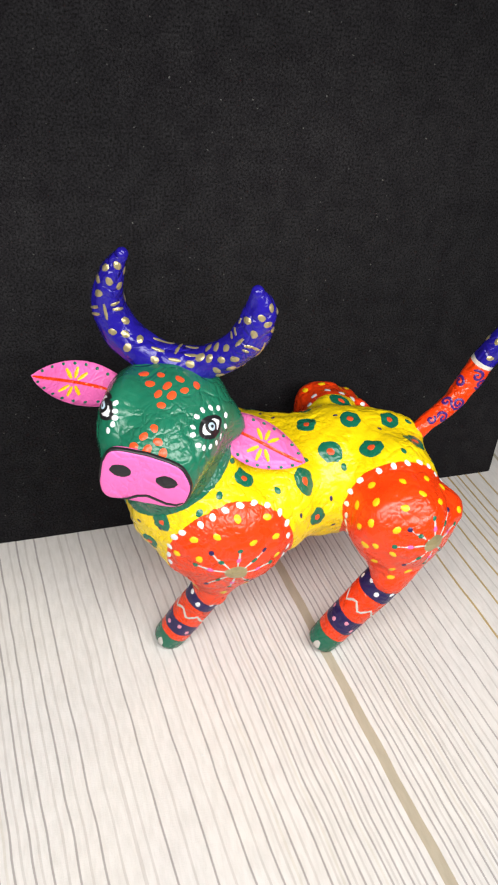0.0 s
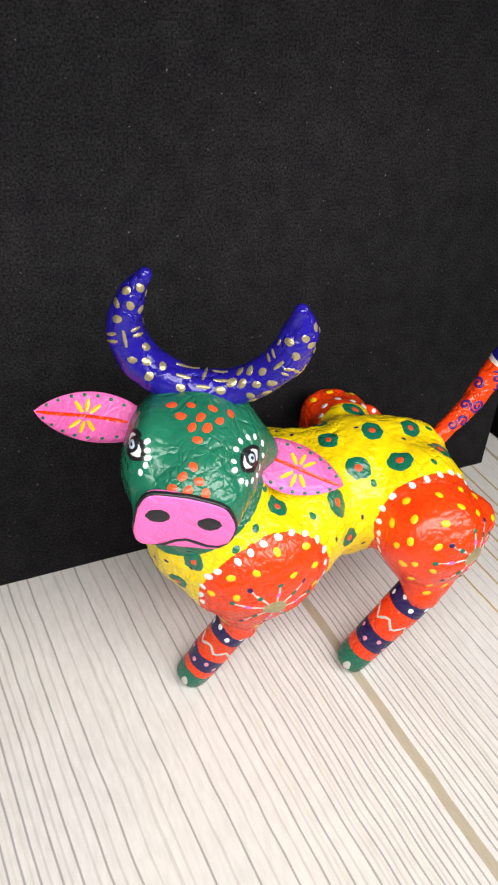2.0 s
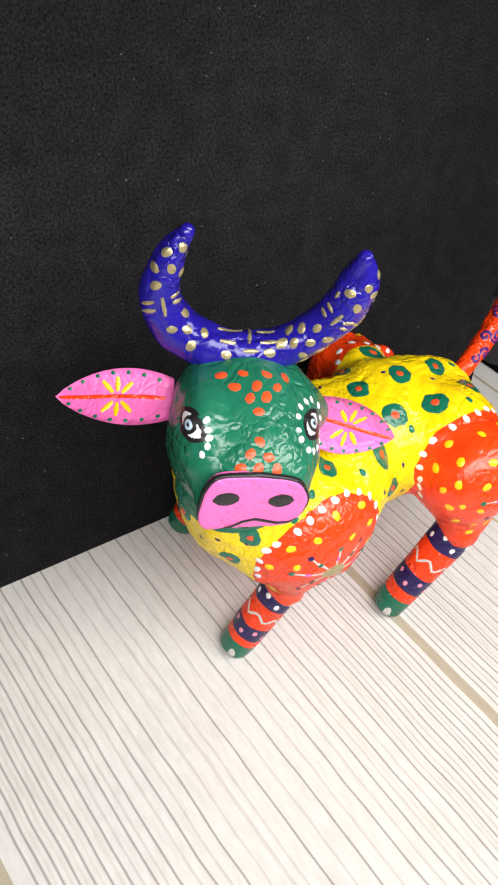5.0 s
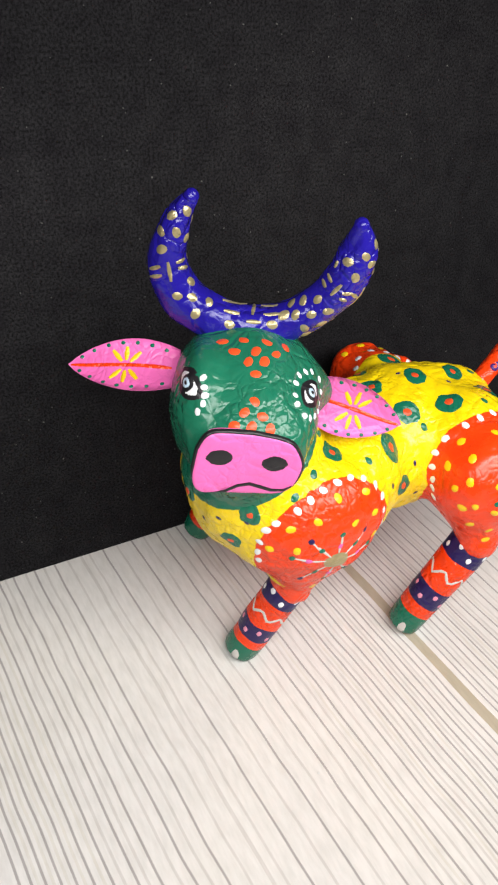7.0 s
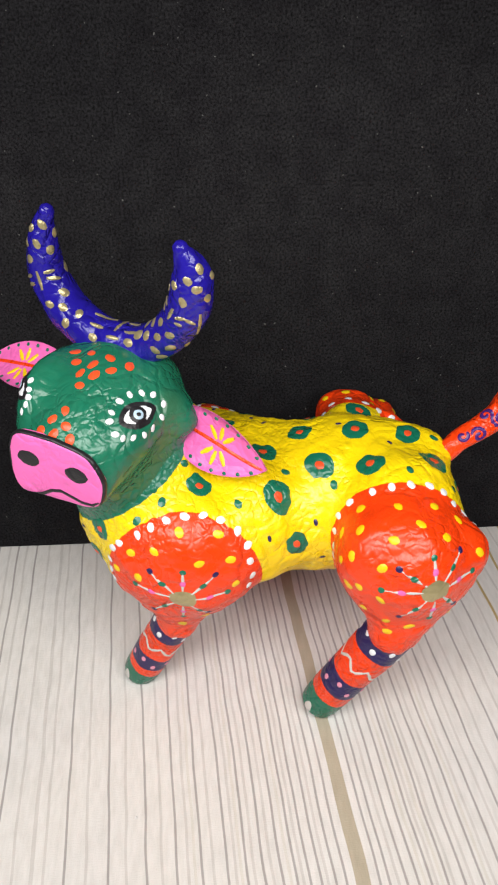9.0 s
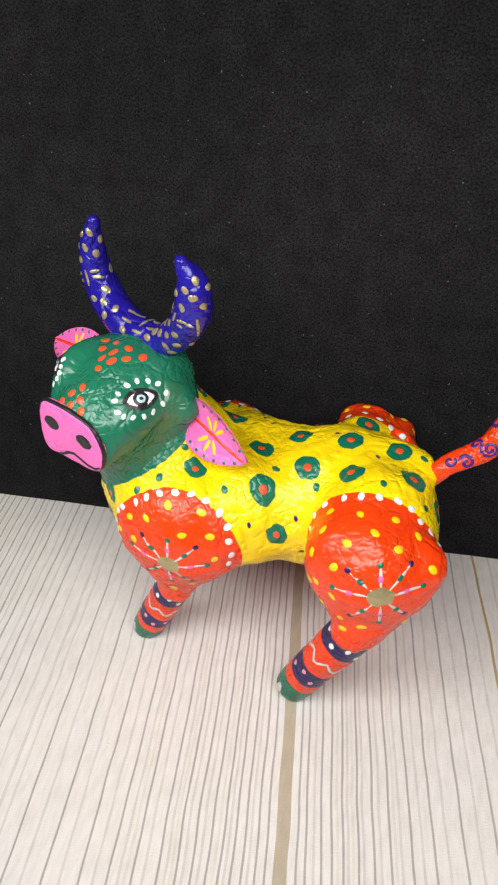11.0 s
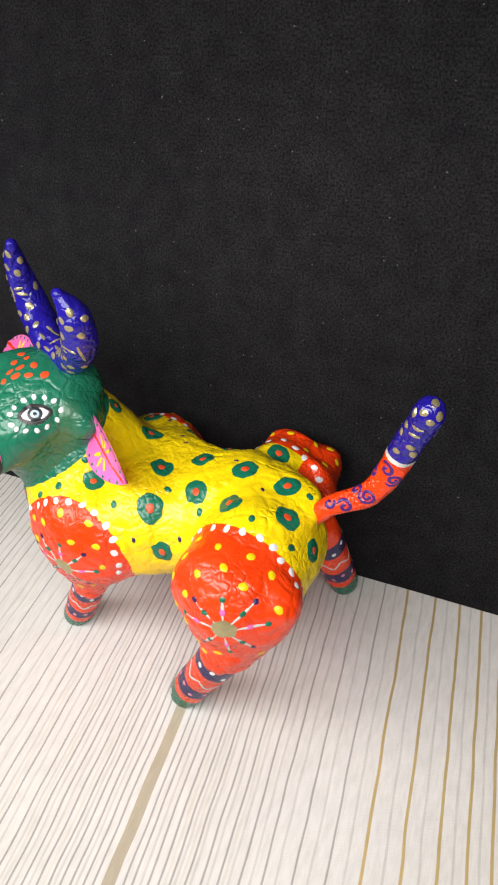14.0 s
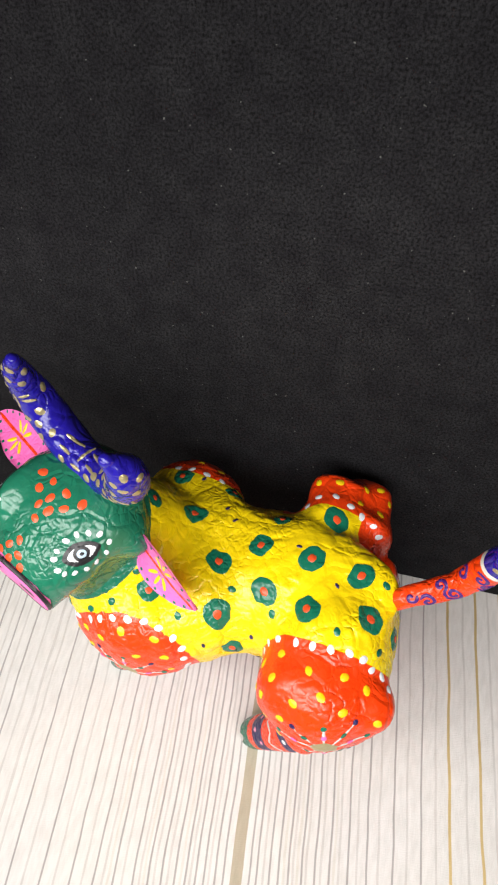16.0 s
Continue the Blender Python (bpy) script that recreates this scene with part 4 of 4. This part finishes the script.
for c in ((22.1, 7.2, 15.95), (21.9, 7.2, 15.55)):
    s = Shape()
    stroke(s, tail_tree, [Vector(c) + Vector((0.92, 0, -0.38)) * t for t in (-0.42, -0.14, 0.14, 0.42)], 0.19, "gold")
    s.put("gold_dash", tail)


# ears: midrib, petals and rim dots
def paint_ear(ob, tree, base, along, across, normal, length, width):
    n = Vector(normal)

    def on(t, w):
        return Vector(base + along * length * t + across * w)
    s = Shape()
    stroke(s, tree, [on(t, 0.05 * math.sin(t * 5)) for t in np.linspace(0.06, 0.97, 12)], 0.17, "red", 0.02, 0.015, n)
    s.put("midrib", ob, "red painted midrib")
    for k in range(6):
        a = math.radians((50, 90, 130, 230, 270, 310)[k])
        q = []
        for r in (0.24, 0.54, 0.84):
            q.append(on(0.47 + r * math.cos(a) / length * 1.15, r * math.sin(a) * width / 2.5 * 1.05))
        s = Shape()
        stroke(s, tree, q, 0.23, "sun", 0.02, 0.02, n)
        s.put("petal", ob, "yellow petal stroke")
    for side in (1, -1):
        for t in (0.12, 0.25, 0.38, 0.51, 0.64, 0.77, 0.88):
            w = width * 0.5 * math.sin(math.pi * min(1, 0.16 + 0.84 * t)) ** 0.75
            s = Shape()
            blob(s, tree, on(t, side * (w - 0.17)), 0.10, 0.085, "green", tuple(along), 0.02, 0.015, 2, 9, 0.1, n=n)
            s.put("green_dot", ob)


paint_ear(*EAR_R)
paint_ear(*EAR_L)


# legs: dots on both navy bands and a pale zigzag between
def paint_leg(ob, tree, top, foot, r):
    d = Vector(foot - top).normalized()
    e, g = axes(d, Vector((1, 0, 0)))

    def on(t, a, out=1.3):
        return Vector(top + (foot - top) * t) + (e * math.cos(a) + g * math.sin(a)) * out
    for k in range(9):
        a = 2 * math.pi * k / 9
        for t, size, paint, name in ((0.065 + 0.07 * (k % 2), 0.18, "white", "white_dot"), (0.56 + 0.06 * ((k + 1) % 2), 0.16, "rose", "pink_dot")):
            s = Shape()
            blob(s, tree, on(t, a), size, size * 0.85, paint, tuple(d), 0.02, 0.02, 2, 10, 0.1)
            s.put(name, ob)
    s = Shape()
    pts = []
    for k in range(33):
        a = 2 * math.pi * k / 32
        saw = abs(((k / 32 * 6) % 1) * 2 - 1)
        pts.append(ground(tree, on(0.31 + 0.09 * saw, a), e * math.cos(a) + g * math.sin(a), 0.0))
    stroke(s, tree, pts, 0.16, "silver", 0.015, 0.012)
    s.put("zigzag", ob, "pale grey zigzag line")


for row in legs:
    paint_leg(*row)
for row, way in ((legs[0], (-0.75, -0.66, 0)), (legs[1], (-0.75, -0.66, 0))):
    s = Shape()
    p = Vector(row[3] + np.array(way) * row[4]) + Vector((0.25, 0.05, 0.75))
    blob(s, row[1], p, 0.42, 0.22, "silver", (0.5, 0.2, 0.9), 0.02, 0.01, 3, 14, 0.12)
    s.put("hoof_patch", row[0], "silver-grey patch on the hoof")
